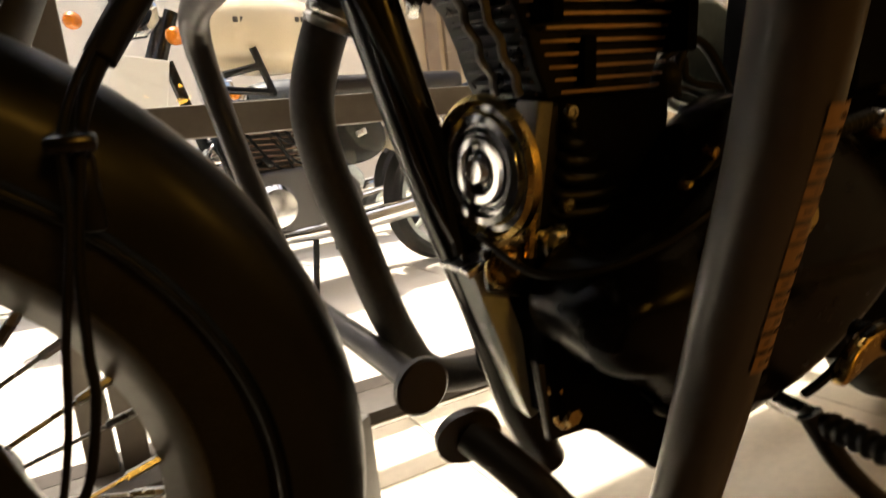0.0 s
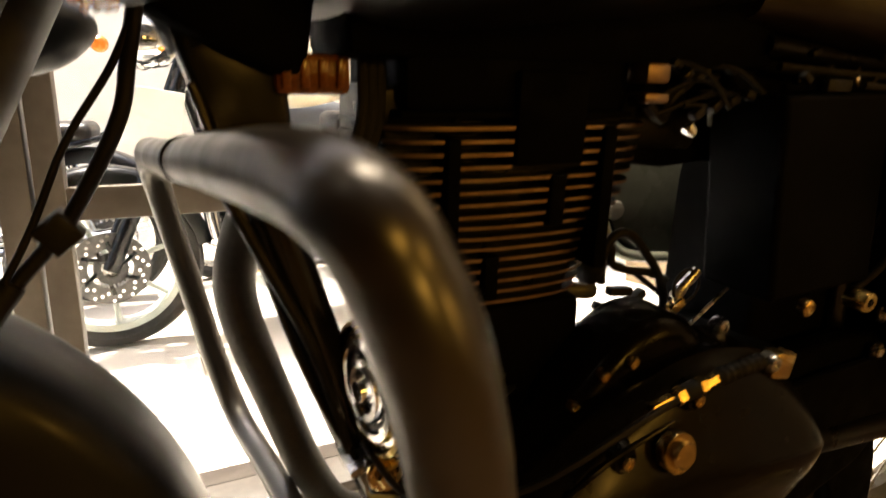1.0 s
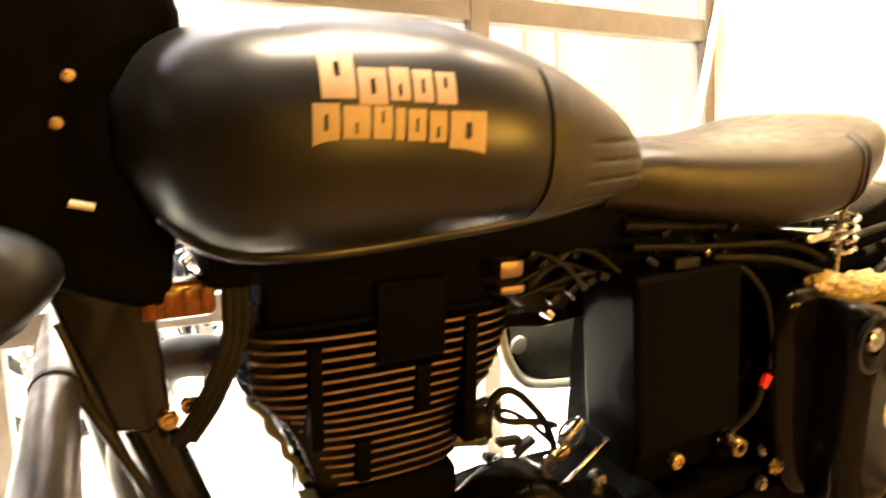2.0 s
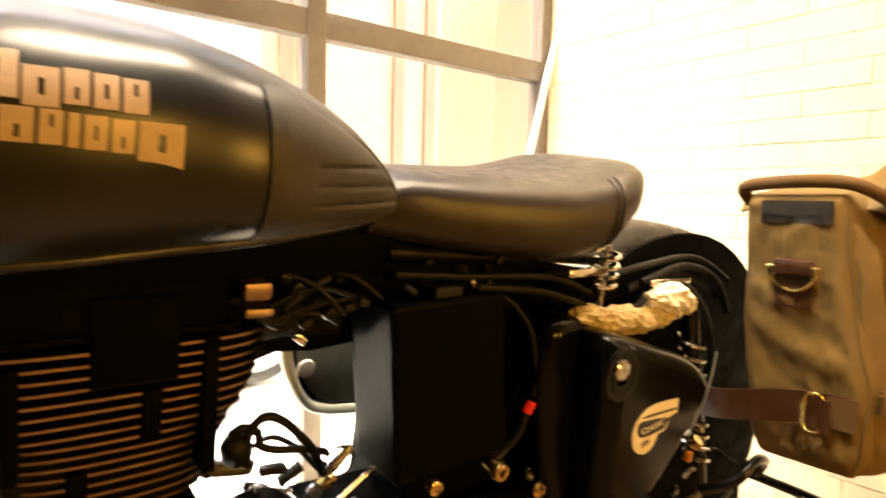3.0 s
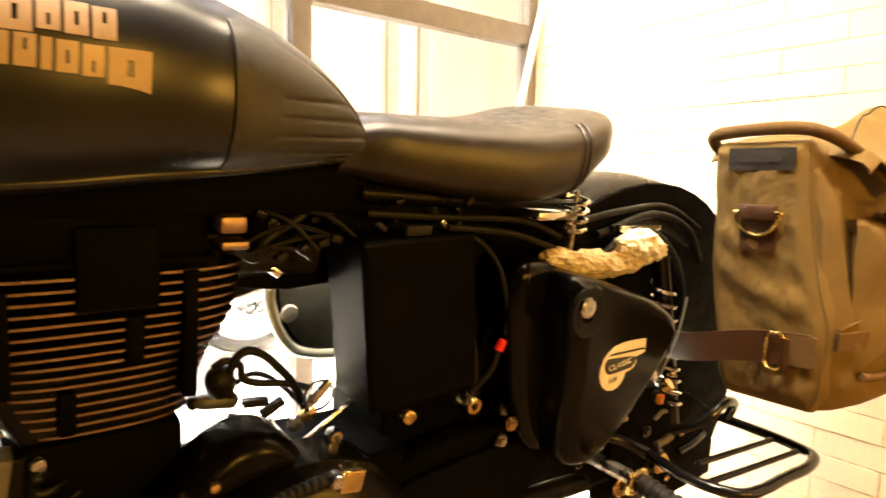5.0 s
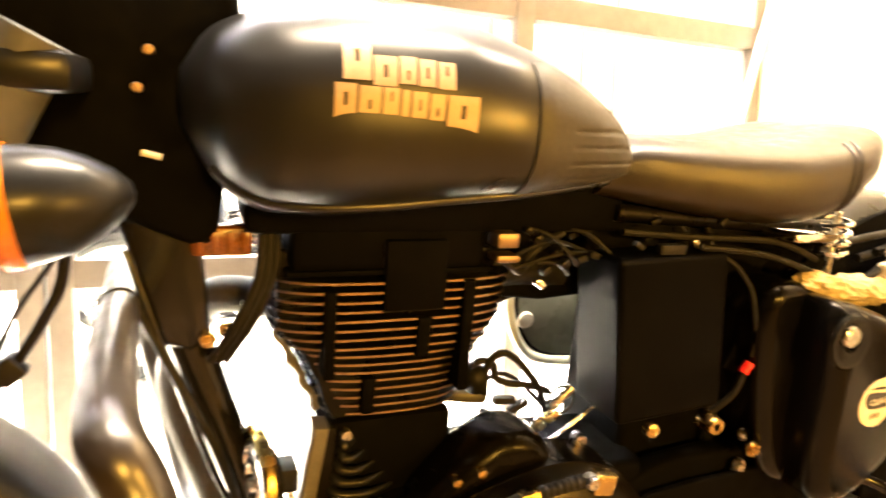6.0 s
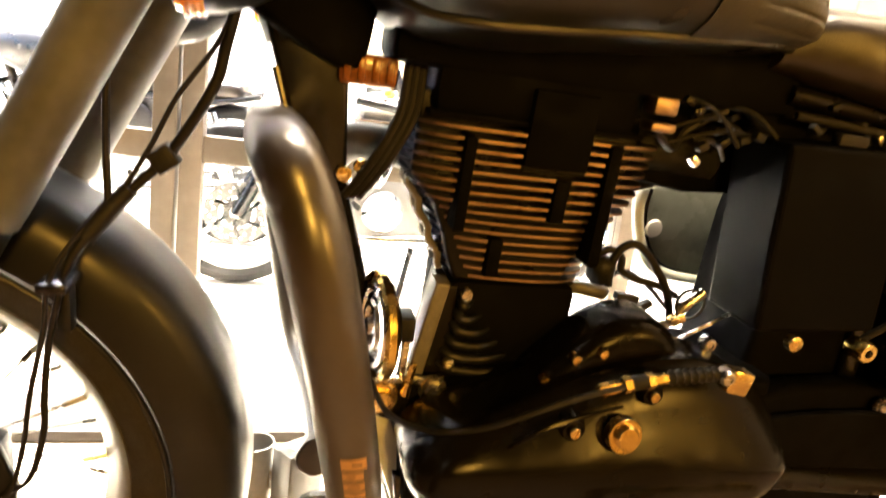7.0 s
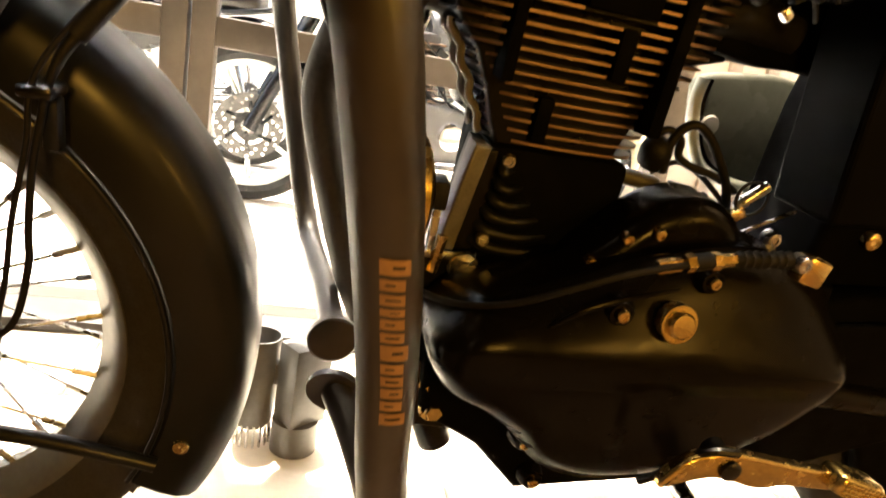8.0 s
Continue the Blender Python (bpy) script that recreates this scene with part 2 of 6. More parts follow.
def lathe(profile, at=(0, 0, 0), axis=(0, 0, 1), segs=24, bm=None, closed=False, arc=None):
    """A profile of (radius, height) turned round an axis."""
    bm2 = bmesh.new()
    rot = Vector((0, 0, 1)).rotation_difference(Vector(axis)).to_matrix()
    a0, a1 = arc or (0, 2 * math.pi)
    full = arc is None
    count = segs if full else segs + 1
    rings = []
    for k in range(count):
        a = a0 + (a1 - a0) * k / segs
        rings.append([bm2.verts.new(Vector(at) + rot @ Vector((r * math.cos(a), r * math.sin(a), h))) for r, h in profile])
    for k in range(segs):
        a, b = rings[k], rings[(k + 1) % count]
        for i in range(len(profile) if closed else len(profile) - 1):
            j = (i + 1) % len(profile)
            bm2.faces.new((a[i], b[i], b[j], a[j]))
    bmesh.ops.remove_doubles(bm2, verts=bm2.verts[:], dist=1e-6)
    bmesh.ops.recalc_face_normals(bm2, faces=bm2.faces[:])
    return bm2 if bm is None else join(bm, bm2)


def slab(outline, y0, y1, bevel=0.004, segs=3, bm=None):
    """A plate with an outline in x and z, from y0 to y1, its edges rounded."""
    bm2 = bmesh.new()
    f = bm2.faces.new([bm2.verts.new((x, y0, z)) for x, z in outline])
    r = bmesh.ops.extrude_face_region(bm2, geom=[f])
    for v in [g for g in r["geom"] if isinstance(g, bmesh.types.BMVert)]:
        v.co.y = y1
    bmesh.ops.recalc_face_normals(bm2, faces=bm2.faces[:])
    if bevel:
        rim = [e for e in bm2.edges if abs(e.verts[0].co.y - e.verts[1].co.y) < 1e-6]
        bmesh.ops.bevel(bm2, geom=rim, offset=bevel, segments=segs, affect='EDGES', profile=0.5)
    return bm2 if bm is None else join(bm, bm2)


def loft(rings, cap=True):
    bm = bmesh.new()
    vs = [[bm.verts.new(p) for p in ring] for ring in rings]
    n = len(vs[0])
    for a, b in zip(vs, vs[1:]):
        for k in range(n):
            bm.faces.new((a[k], a[(k + 1) % n], b[(k + 1) % n], b[k]))
    if cap:
        bm.faces.new(vs[0][::-1])
        bm.faces.new(vs[-1])
    bmesh.ops.recalc_face_normals(bm, faces=bm.faces[:])
    return bm


def smooth_outline(pts, n=6):
    return [(p.x, p.z) for p in spline([(x, 0, z) for x, z in pts], n, True)]


def hex_bolt(at, axis=(0, -1, 0), r=0.008, h=0.006, washer=True):
    bm = lathe([(0, h), (r * 0.8, h), (r, h * 0.75), (r, 0), (0, 0)], at, axis, 6)
    if washer:
        lathe([(0, 0.0025), (r * 1.35, 0.0025), (r * 1.5, 0.0005), (r * 1.5, -0.003), (0, -0.003)], at, axis, 20, bm)
    return bm


def round_bolt(at, axis=(0, -1, 0), r=0.006, h=0.005):
    return lathe([(0, h - 0.0012), (r * 0.38, h - 0.0012), (r * 0.46, h), (r * 0.80, h * 0.96), (r * 0.95, h * 0.75), (r, h * 0.5), (r, -0.004), (0, -0.004)], at, axis, 16)


def curve_at(table, x):
    """Smoothly interpolated value of a table of (x, value)."""
    xs, vs = [a for a, _ in table], [b for _, b in table]
    return float(np.interp(x, xs, vs))


# ---- the room ----
WALL_X, GLASS_Y, WEST = 1.298, 0.75, -2.42
COURSE, LENGTH = 0.0549, 0.2585

ground = part("ground", box(-120, 120, -120, 240, -0.35, -0.008, 0), GROUT, None, smooth=False)
tagged(ground, "pale sunlit ground outside the showroom window", "ground", kind="structure")
floor = part("floor", box(WEST - 0.2, WALL_X + 0.2, -0.03, 0.80, -0.30, -0.004, 0), GROUT, None, smooth=False)
tagged(floor, "pale square floor tiles with thin dark joints", "floor", kind="structure")

aisle = part("floor", box(WEST - 0.2, WALL_X + 0.2, -3.6, -0.03, -0.30, 0.0, 0), DARKFLOOR, None, smooth=False)
tagged(aisle, "plain brown floor of the showroom aisle", "floor", kind="structure")

wall_east = part("wall_east", box(WALL_X + 0.0022, WALL_X + 0.25, -3.6, GLASS_Y + 0.05, -0.004, 3.0, 0), MORTAR, None, smooth=False)
tagged(wall_east, "white-painted brick wall with thin broken joints", "wall", kind="structure")
# unseen west and south walls and ceiling, coloured dark to reduce bounced light
wall_west = part("wall_west", box(WEST - 0.2, WEST, -3.6, 0.8, -0.004, 3.0, 0), DARKWALL, None, smooth=False)
tagged(wall_west, "unseen plain wall before the motorcycle, kept charcoal to cut bounce", "wall", kind="structure")
wall_south = part("wall_south", box(WEST, WALL_X + 0.002, -3.6, -3.4, -0.004, 3.0, 0), DARKWALL, None, smooth=False)
tagged(wall_south, "unseen plain wall opposite the window, kept charcoal to cut bounce", "wall", kind="structure")
ceiling = part("ceiling", box(WEST - 0.2, WALL_X + 0.25, -3.6, 0.8, 3.0, 3.15, 0), DARKWALL, None, smooth=False)
tagged(ceiling, "unseen plain ceiling, kept charcoal to cut bounce", "ceiling", kind="structure")

# window front: painted metal stiles, rails and glass
window_1 = thing("window_1", Matrix(), "tall glazed shop front in brown-grey painted frames", "window")
tagged(window_1, kind="structure")
Y0, Y1 = 0.735, 0.79
for x0, x1 in ((-1.612, -1.567), (-0.579, -0.533), (-0.526, -0.482), (0.486, 0.535), (WALL_X - 0.035, WALL_X + 0.01)):
    part("stile", box(x0, x1, Y0, Y1, 0.022, 2.34, 0.003), FRAME, window_1)
bays = [(-1.567, -0.579), (-0.482, 0.486), (0.535, WALL_X - 0.035)]
for x0, x1 in bays:
    part("mid_rail", box(x0, x1, Y0 + 0.004, Y1 - 0.004, 0.575, 0.632, 0.003), FRAME, window_1)
    part("upper_rail", box(x0, x1, Y0 + 0.004, Y1 - 0.004, 1.210, 1.272, 0.003), FRAME, window_1)
    part("head_rail", box(x0, x1, Y0 + 0.004, Y1 - 0.004, 2.26, 2.34, 0.003), FRAME, window_1)
    for z0, z1 in ((0.022, 0.575), (0.632, 1.210), (1.272, 2.26)):
        pane = part("pane", box(x0, x1, 0.760, 0.764, z0, z1, 0), glass, window_1, smooth=False)
        pane.visible_shadow = False
part("door_track", box(-1.612, WALL_X, 0.650, 0.83, -0.004, 0.022, 0.004), TRACK, window_1, "low dark metal threshold track")
wall_north = part("wall_north", box(WEST, WALL_X + 0.002, 0.70, 0.82, 2.34, 3.0, 0), PLASTER, None, smooth=False)
tagged(wall_north, "plain pale plaster round the shop front", "wall", kind="structure")
# added out of view: keeps daylight of a further bay off the leg guard
daylight_block = part("wall_daylight_block", box(WEST, -1.612, 0.70, 0.82, -0.004, 2.34, 0), DARKWALL, None, smooth=False)
tagged(daylight_block, "unseen charcoal wall added beside the shop front to block daylight", "wall", kind="structure")

# outside: a taupe column, a sandy wall beyond it and a leaning pale pole
column = part("column", box(1.72, 2.05, 1.45, 1.85, -0.008, 4.2, 0.01), COLUMN)
tagged(column, "square taupe painted column outside the window", "column", kind="structure")
backdrop = part("backdrop", box(1.35, 6.0, 3.2, 3.5, -0.008, 4.6, 0.0), FACADE, smooth=False)
tagged(backdrop, "sandy rendered building front beyond the column", "building", kind="structure")
far_building = part("far_building", box(-16.0, 14.0, 7.0, 7.4, -0.008, 9.0, 0.0), PALEFACADE, smooth=False)
tagged(far_building, "pale rendered building front across the forecourt", "building", kind="structure")
for x0 in (1.46, 1.60, 2.32, 2.60):
    part("board", box(x0, x0 + 0.09, 3.16, 3.2, -0.008, 4.4, 0.006), COLUMN, backdrop)
pole = part("pole", tube([(0.945, 0.718, 0.012), (1.216, 0.718, 1.02), (1.300, 0.718, 1.33)], 0.0115, 12, 3), WHITECARD)
tagged(pole, "slim white metal pole leaning in the corner by the glass", "pole")


# ---- the motorcycle ----
BIKE = pose(0, 0.10, 0, 7, 0, 0)
bike = thing("motorcycle", BIKE, "matte black single-cylinder retro motorcycle leaning on its stand", "motorcycle")


def bp(name, bm, mat, label="", parent=None, smooth=True):
    return part(name, bm, mat, parent if parent is not None else bike, label, smooth)


# front wheel
FX, FY, FZ = -0.672, -0.015, 0.304
AX = (0, -1, 0)
tyre_profile = [(0.236, -0.036), (0.250, -0.043), (0.270, -0.046), (0.290, -0.040), (0.302, -0.026), (0.308, 0.0),
                (0.302, 0.026), (0.290, 0.040), (0.270, 0.046), (0.250, 0.043), (0.236, 0.036)]
rim_profile = [(0.228, -0.034), (0.236, -0.038), (0.238, -0.033), (0.224, -0.026), (0.214, -0.014), (0.212, 0.0),
               (0.214, 0.014), (0.224, 0.026), (0.238, 0.033), (0.236, 0.038), (0.228, 0.034), (0.218, 0.022), (0.206, 0.008), (0.206, -0.008), (0.218, -0.022)]


def spoked_wheel(parent, at, tyre_mat, tread=True):
    wheel = part("wheel", lathe([(0.030, -0.052), (0.036, -0.046), (0.026, -0.034), (0.022, 0.0), (0.026, 0.034), (0.036, 0.046), (0.030, 0.052), (0.010, 0.054), (0.010, -0.054)],
                                at, AX, 24, closed=True), STEEL, parent, "spoked wheel with a polished hub")
    part("rim", lathe(rim_profile, at, AX, 72, closed=True), RIM, wheel, "satin grey rim")
    ty = lathe(tyre_profile, at, AX, 72, closed=True)
    if tread:
        for k in range(90):
            a = 2 * math.pi * k / 90
            for side in (-1, 1):
                b = box(-0.006, 0.006, -0.008, 0.008, -0.0015, 0.0025, 0.0)
                m = Matrix.Translation(at) @ Matrix.Rotation(a, 4, 'Y') @ Matrix.Translation((0, side * (0.018 + 0.012 * (k % 2)), 0.303 - 0.004 * (k % 2))) @ Matrix.Rotation(0.5 * side, 4, 'Z')
                join(ty, moved(b, m))
    part("tyre", ty, tyre_mat, wheel, "ribbed black tyre")
    for k in range(36):
        a = 2 * math.pi * (k + 0.5) / 36
        side = 1 if k % 2 else -1
        lead = 0.42 * (1 if (k // 2) % 2 else -1)
        c = Vector(at)
        p0 = c + Vector((math.cos(a + lead) * 0.034, side * 0.042, math.sin(a + lead) * 0.034))
        p1 = c + Vector((math.cos(a) * 0.210, side * 0.006, math.sin(a) * 0.210))
        d = (p1 - p0).normalized()
        sp = tube([p0, p1], 0.0017, 6, 1)
        tube([p1 - d * 0.026, p1 + d * 0.002], 0.0036, 6, 1, bm=sp)
        part("spoke", sp, STEEL, wheel)
    return wheel


front_wheel = spoked_wheel(bike, (FX, FY, FZ), TYRE)

# front mudguard: arched crown with a rolled lip
def mudguard(at, r, half, a0, a1, lip=0.07, segs=56):
    n = 14
    prof = []
    for i in range(n + 1):
        u = -1 + 2 * i / n
        prof.append((r - lip * (abs(u) ** 3.2), half * math.sin(u * math.pi / 2)))
    inner = [(pr - 0.003, h * 0.96) for pr, h in reversed(prof)]
    return lathe(prof + inner, at, AX, segs, closed=True, arc=(a0, a1))


def around(at, a, r, y):
    """A point on a wheel, by the lathe's own angle."""
    rot = Vector((0, 0, 1)).rotation_difference(Vector(AX)).to_matrix()
    return Vector(at) + rot @ Vector((r * math.cos(a), r * math.sin(a), 0)) + Vector((0, y, 0))


FA = (FX, FY, FZ)
guard_front = bp("front_mudguard", mudguard(FA, 0.355, 0.066, radians(-29), radians(150)), BLACK, "satin black front mudguard")
for side in (-1, 1):
    bp("lip_bead", tube([around(FA, radians(-29 + 179 * k / 40), 0.279, side * 0.066) for k in range(41)], 0.0028, 8, 2), BLACK, parent=guard_front)
stay = bp("mudguard_stay", tube([around(FA, radians(-22), 0.292, -0.070), (FX + 0.14, FY - 0.072, 0.229), (FX + 0.0, FY - 0.075, 0.232)], 0.0075, 10, 6), BLACK, "tubular black stay", guard_front)
bp("stay_bolt", hex_bolt(around(FA, radians(-17), 0.306, -0.066), AX, 0.0055, 0.004), ZINC, "brass-coloured bolt", guard_front)

# fork: raked legs with wide shrouds above and sliders below
RAKE = Vector((-0.51, 0, -1)).normalized()
TOP = Vector((-0.424, FY, 0.80))
for side in (-1, 1):
    base = TOP + Vector((0, side * 0.098, 0))
    leg = bp("fork_leg", tube([base + RAKE * 0.19, base + RAKE * 0.50], 0.0205, 20, 2), BLACK, "black fork slider")
    bp("shroud", tube([base - RAKE * 0.14, base + RAKE * 0.02, base + RAKE * 0.200, base + RAKE * 0.210], [0.0255, 0.0245, 0.0235, 0.0215], 24, 3), GREYTUBE, "dark grey fork shroud", leg)
    foot = base + RAKE * 0.50
    bp("axle_clamp", tube([foot, (FX + 0.01, base.y, FZ)], [0.022, 0.026], 14, 3), BLACK, parent=leg)
    bp("axle_nut", hex_bolt((FX, FY + side * 0.125, FZ), (0, side, 0), 0.012, 0.010), ZINC, "yellow zinc axle nut", leg)
yoke = bp("fork_yoke", box(-0.415, -0.335, FY - 0.125, FY + 0.125, 0.885, 0.915, 0.008), BLACK, "black fork yoke")

# brake disc and caliper
disc = bp("brake_disc", lathe([(0.135, -0.0025), (0.135, 0.0025), (0.095, 0.0025), (0.095, -0.0025)], (FX, FY - 0.062, FZ), AX, 48, closed=True), STEEL, "drilled steel brake disc", front_wheel)
cal = bp("brake_caliper", box(-0.605, -0.535, FY - 0.085, FY - 0.045, 0.285, 0.385, 0.010), BLACK, "black brake caliper")
bp("caliper_bolt", hex_bolt((-0.545, FY - 0.085, 0.318), AX, 0.010, 0.010), ZINC, "yellow zinc banjo bolt", cal)
bp("caliper_bracket", slab([(-0.575, 0.30), (-0.53, 0.295), (-0.52, 0.345), (-0.537, 0.40), (-0.565, 0.41)], FY - 0.088, FY - 0.078, 0.002), BLACK, parent=cal)

# cables down to the wheel, with their clips
cable_a = bp("brake_hose", tube([(-0.338, -0.100, 0.83), (-0.353, -0.098, 0.762), (-0.360, -0.096, 0.731), (-0.378, -0.094, 0.695), (-0.399, -0.092, 0.662), (-0.425, -0.096, 0.633), (-0.442, -0.102, 0.610), (-0.459, -0.112, 0.588), (-0.470, -0.119, 0.560), (-0.474, -0.121, 0.539), (-0.482, -0.12, 0.50), (-0.487, -0.12, 0.45), (-0.489, -0.118, 0.42), (-0.502, -0.112, 0.37), (-0.520, -0.105, 0.345), (-0.548, -0.098, 0.330)], [0.0046] * 8 + [0.0028] * 8, 10, 8), RUBBER, "black rubber brake hose")
bp("speedometer_cable", tube([(-0.342, -0.100, 0.80), (-0.361, -0.100, 0.758), (-0.389, -0.098, 0.715), (-0.410, -0.098, 0.670), (-0.426, -0.100, 0.641), (-0.439, -0.104, 0.622), (-0.462, -0.118, 0.593), (-0.4775, -0.127, 0.560), (-0.482, -0.128, 0.52), (-0.495, -0.126, 0.46), (-0.506, -0.120, 0.40), (-0.522, -0.112, 0.35), (-0.550, -0.100, 0.322), (-0.58, -0.09, 0.318)], 0.0022, 10, 8), RUBBER, "thin black cable")
bp("cable_sleeve", tube([(-0.424, -0.098, 0.636), (-0.440, -0.103, 0.616), (-0.455, -0.111, 0.595)], [0.0075, 0.0085, 0.0080], 12, 4), RUBBER, "ribbed rubber sleeve", cable_a)
bp("cable_clip", moved(box(-0.010, 0.010, -0.009, 0.009, -0.010, 0.010, 0.002), Matrix.Translation((-0.399, -0.093, 0.663)) @ Matrix.Rotation(0.9, 4, 'Y')), RUBBER, "rubber cable clip", cable_a)
bp("hose_guide", box(-0.486, -0.463, -0.133, -0.098, 0.552, 0.561, 0.003), SATIN, "pressed black steel hose guide", guard_front)
bp("guide_leg", box(-0.478, -0.466, -0.114, -0.098, 0.510, 0.550, 0.003), BLACK, parent=guard_front)
bp("loose_hose", tube([(-0.437, -0.098, 0.80), (-0.440, -0.100, 0.72), (-0.4405, -0.102, 0.668), (-0.439, -0.104, 0.625)], 0.003, 8, 6), RUBBER, "thin black cable")

# turn signals: bullet bodies with ribbed amber lenses
def turn_signal(at, axis, parent):
    body = part("turn_signal", lathe([(0.0, 0.066), (0.007, 0.0645), (0.017, 0.056), (0.027, 0.042), (0.034, 0.026), (0.0375, 0.009), (0.038, 0.0), (0.0, 0.0)], at, axis, 32), BLACK, parent, "black bullet turn signal")
    lens = lathe([(0.0, -0.0195), (0.030, -0.019), (0.0355, -0.0165), (0.0395, -0.006), (0.040, 0.0), (0.0, 0.0)], at, axis, 40)
    for depth in (-0.0035, -0.0075, -0.0115):
        lathe([(0.0388, depth - 0.0012), (0.0402, depth - 0.0006), (0.0402, depth + 0.0006), (0.0388, depth + 0.0012)], at, axis, 40, lens)
    part("lens", lens, AMBER, body, "ribbed amber lens")
    return body


SIG = Vector((1, 0.10, 0.14)).normalized()
turn_signal((-0.359, -0.205, 0.817), SIG, bike)
turn_signal((-0.444, 0.170, 0.780), SIG, bike)
bp("signal_stem", tube([(-0.345, -0.185, 0.822), (-0.36, -0.12, 0.83)], 0.009, 10, 3), BLACK)
bp("signal_stem", tube([(-0.420, 0.160, 0.786), (-0.425, 0.09, 0.80)], 0.009, 10, 3), BLACK)

# headlamp housing and steering head
bp("headlamp", lathe([(0.0, 0.10), (0.04, 0.098), (0.075, 0.075), (0.090, 0.03), (0.092, 0.0), (0.085, -0.012), (0.0, -0.02)], (-0.50, FY, 0.90), (1, 0, 0.05), 32), BLACK, "matte black headlamp shell")
bp("steering_head", tube([(-0.300, 0, 0.775), (-0.335, 0, 0.86), (-0.365, 0, 0.945)], 0.031, 20, 3), BLACK, "black steering head tube")

# frame
frame_tubes = bp("frame", tube([(-0.305, 0, 0.80), (-0.292, 0, 0.74), (-0.258, 0, 0.62), (-0.214, 0, 0.48), (-0.170, 0, 0.36), (-0.135, 0, 0.25), (-0.10, 0, 0.17)], 0.022, 18, 6), SATIN, "black tubular cradle frame")
bp("gusset", slab([(-0.335, 0.80), (-0.255, 0.80), (-0.244, 0.655), (-0.262, 0.640), (-0.292, 0.648), (-0.300, 0.69)], -0.026, 0.026, 0.006), SATIN, parent=frame_tubes)
bp("top_tube", tube([(-0.31, 0, 0.86), (0.0, 0, 0.84), (0.24, 0, 0.80)], 0.02, 12, 4), SATIN, parent=frame_tubes)
for side in (-1, 1):
    bp("seat_rail", tube([(0.20, side * 0.06, 0.790), (0.45, side * 0.06, 0.775), (0.72, side * 0.07, 0.765)], 0.011, 12, 5), ENGINE, parent=frame_tubes)
    bp("rear_strut", tube([(0.30, side * 0.05, 0.78), (0.40, side * 0.05, 0.60), (0.42, side * 0.05, 0.38)], 0.013, 12, 5), SATIN, parent=frame_tubes)
for p in ((-0.277, -0.029, 0.787), (-0.272, -0.029, 0.764)):
    bp("frame_bolt", hex_bolt(p, AX, 0.0042, 0.004), ZINC, "yellow zinc bolt", frame_tubes)
for p in ((-0.247, -0.030, 0.652), (-0.230, -0.026, 0.660)):
    bp("frame_bolt", hex_bolt(p, AX, 0.0055, 0.005), ZINC, "yellow zinc bolt", frame_tubes)
bp("brace_rod", tube([(-0.318, -0.028, 0.745), (-0.286, -0.030, 0.640), (-0.242, -0.030, 0.50), (-0.205, -0.032, 0.42)], 0.0035, 8, 6), SATIN, parent=frame_tubes)
bp("cable_loom", tube([(-0.315, -0.024, 0.70), (-0.27, -0.035, 0.60), (-0.235, -0.035, 0.52), (-0.212, -0.030, 0.43)], 0.005, 8, 6), RUBBER, parent=frame_tubes)

bp("head_shroud", slab(smooth_outline([(-0.245, 0.752), (-0.295, 0.765), (-0.37, 0.806), (-0.425, 0.842), (-0.455, 0.91), (-0.455, 0.99), (-0.33, 1.01), (-0.225, 1.0), (-0.222, 0.87), (-0.232, 0.80)], 4), -0.040, 0.040, 0.010), SHADEBLACK, "black steering head plate", frame_tubes)
for p in ((-0.292, -0.041, 0.925), (-0.302, -0.041, 0.893)):
    bp("frame_bolt", round_bolt(p, AX, 0.005, 0.005), ALU, "small plated bolt", frame_tubes)
bp("cable_end", tube([(-0.300, -0.046, 0.838), (-0.284, -0.046, 0.834)], 0.003, 8, 1), WHITECARD, "pale cable end", frame_tubes)

# amber reflector block and hanging leads behind the steering head
refl = bp("reflector", box(-0.262, -0.205, -0.034, -0.006, 0.738, 0.768, 0.006), AMBERDIM, "amber reflector block")
for k in range(4):
    bp("rib", box(-0.2575 + 0.0135 * k, -0.2500 + 0.0135 * k, -0.0375, -0.03, 0.742, 0.764, 0.002), AMBERDIM, parent=refl)
for k, (dx, dz) in enumerate(((0, 0), (0.007, 0.004), (0.014, 0.008))):
    bp("wiring_lead", tube([(-0.196 + dx, -0.03, 0.775), (-0.200 + dx, -0.04, 0.72), (-0.222 + dx, -0.042, 0.67), (-0.245 + dx, -0.03, 0.63)], 0.0045, 8, 6), RUBBER, "black wiring lead")

# fuel tank
TOPZ = [(-0.268, 0.905), (-0.262, 0.930), (-0.245, 0.952), (-0.2, 0.972), (-0.13, 0.983), (-0.04, 0.981), (0.02, 0.968), (0.07, 0.952), (0.115, 0.930), (0.15, 0.905), (0.18, 0.876), (0.20, 0.848)]
BOTZ = [(-0.268, 0.872), (-0.262, 0.850), (-0.250, 0.826), (-0.235, 0.806), (-0.204, 0.786), (-0.149, 0.784), (-0.1, 0.788), (-0.04, 0.796), (0.03, 0.804), (0.10, 0.814), (0.16, 0.822), (0.20, 0.832)]
HALF = [(-0.268, 0.045), (-0.262, 0.085), (-0.25, 0.115), (-0.235, 0.138), (-0.2, 0.160), (-0.15, 0.175), (-0.1, 0.183), (-0.05, 0.187), (0.0, 0.186), (0.05, 0.178), (0.10, 0.160), (0.14, 0.138), (0.17, 0.112), (0.188, 0.085), (0.20, 0.05)]


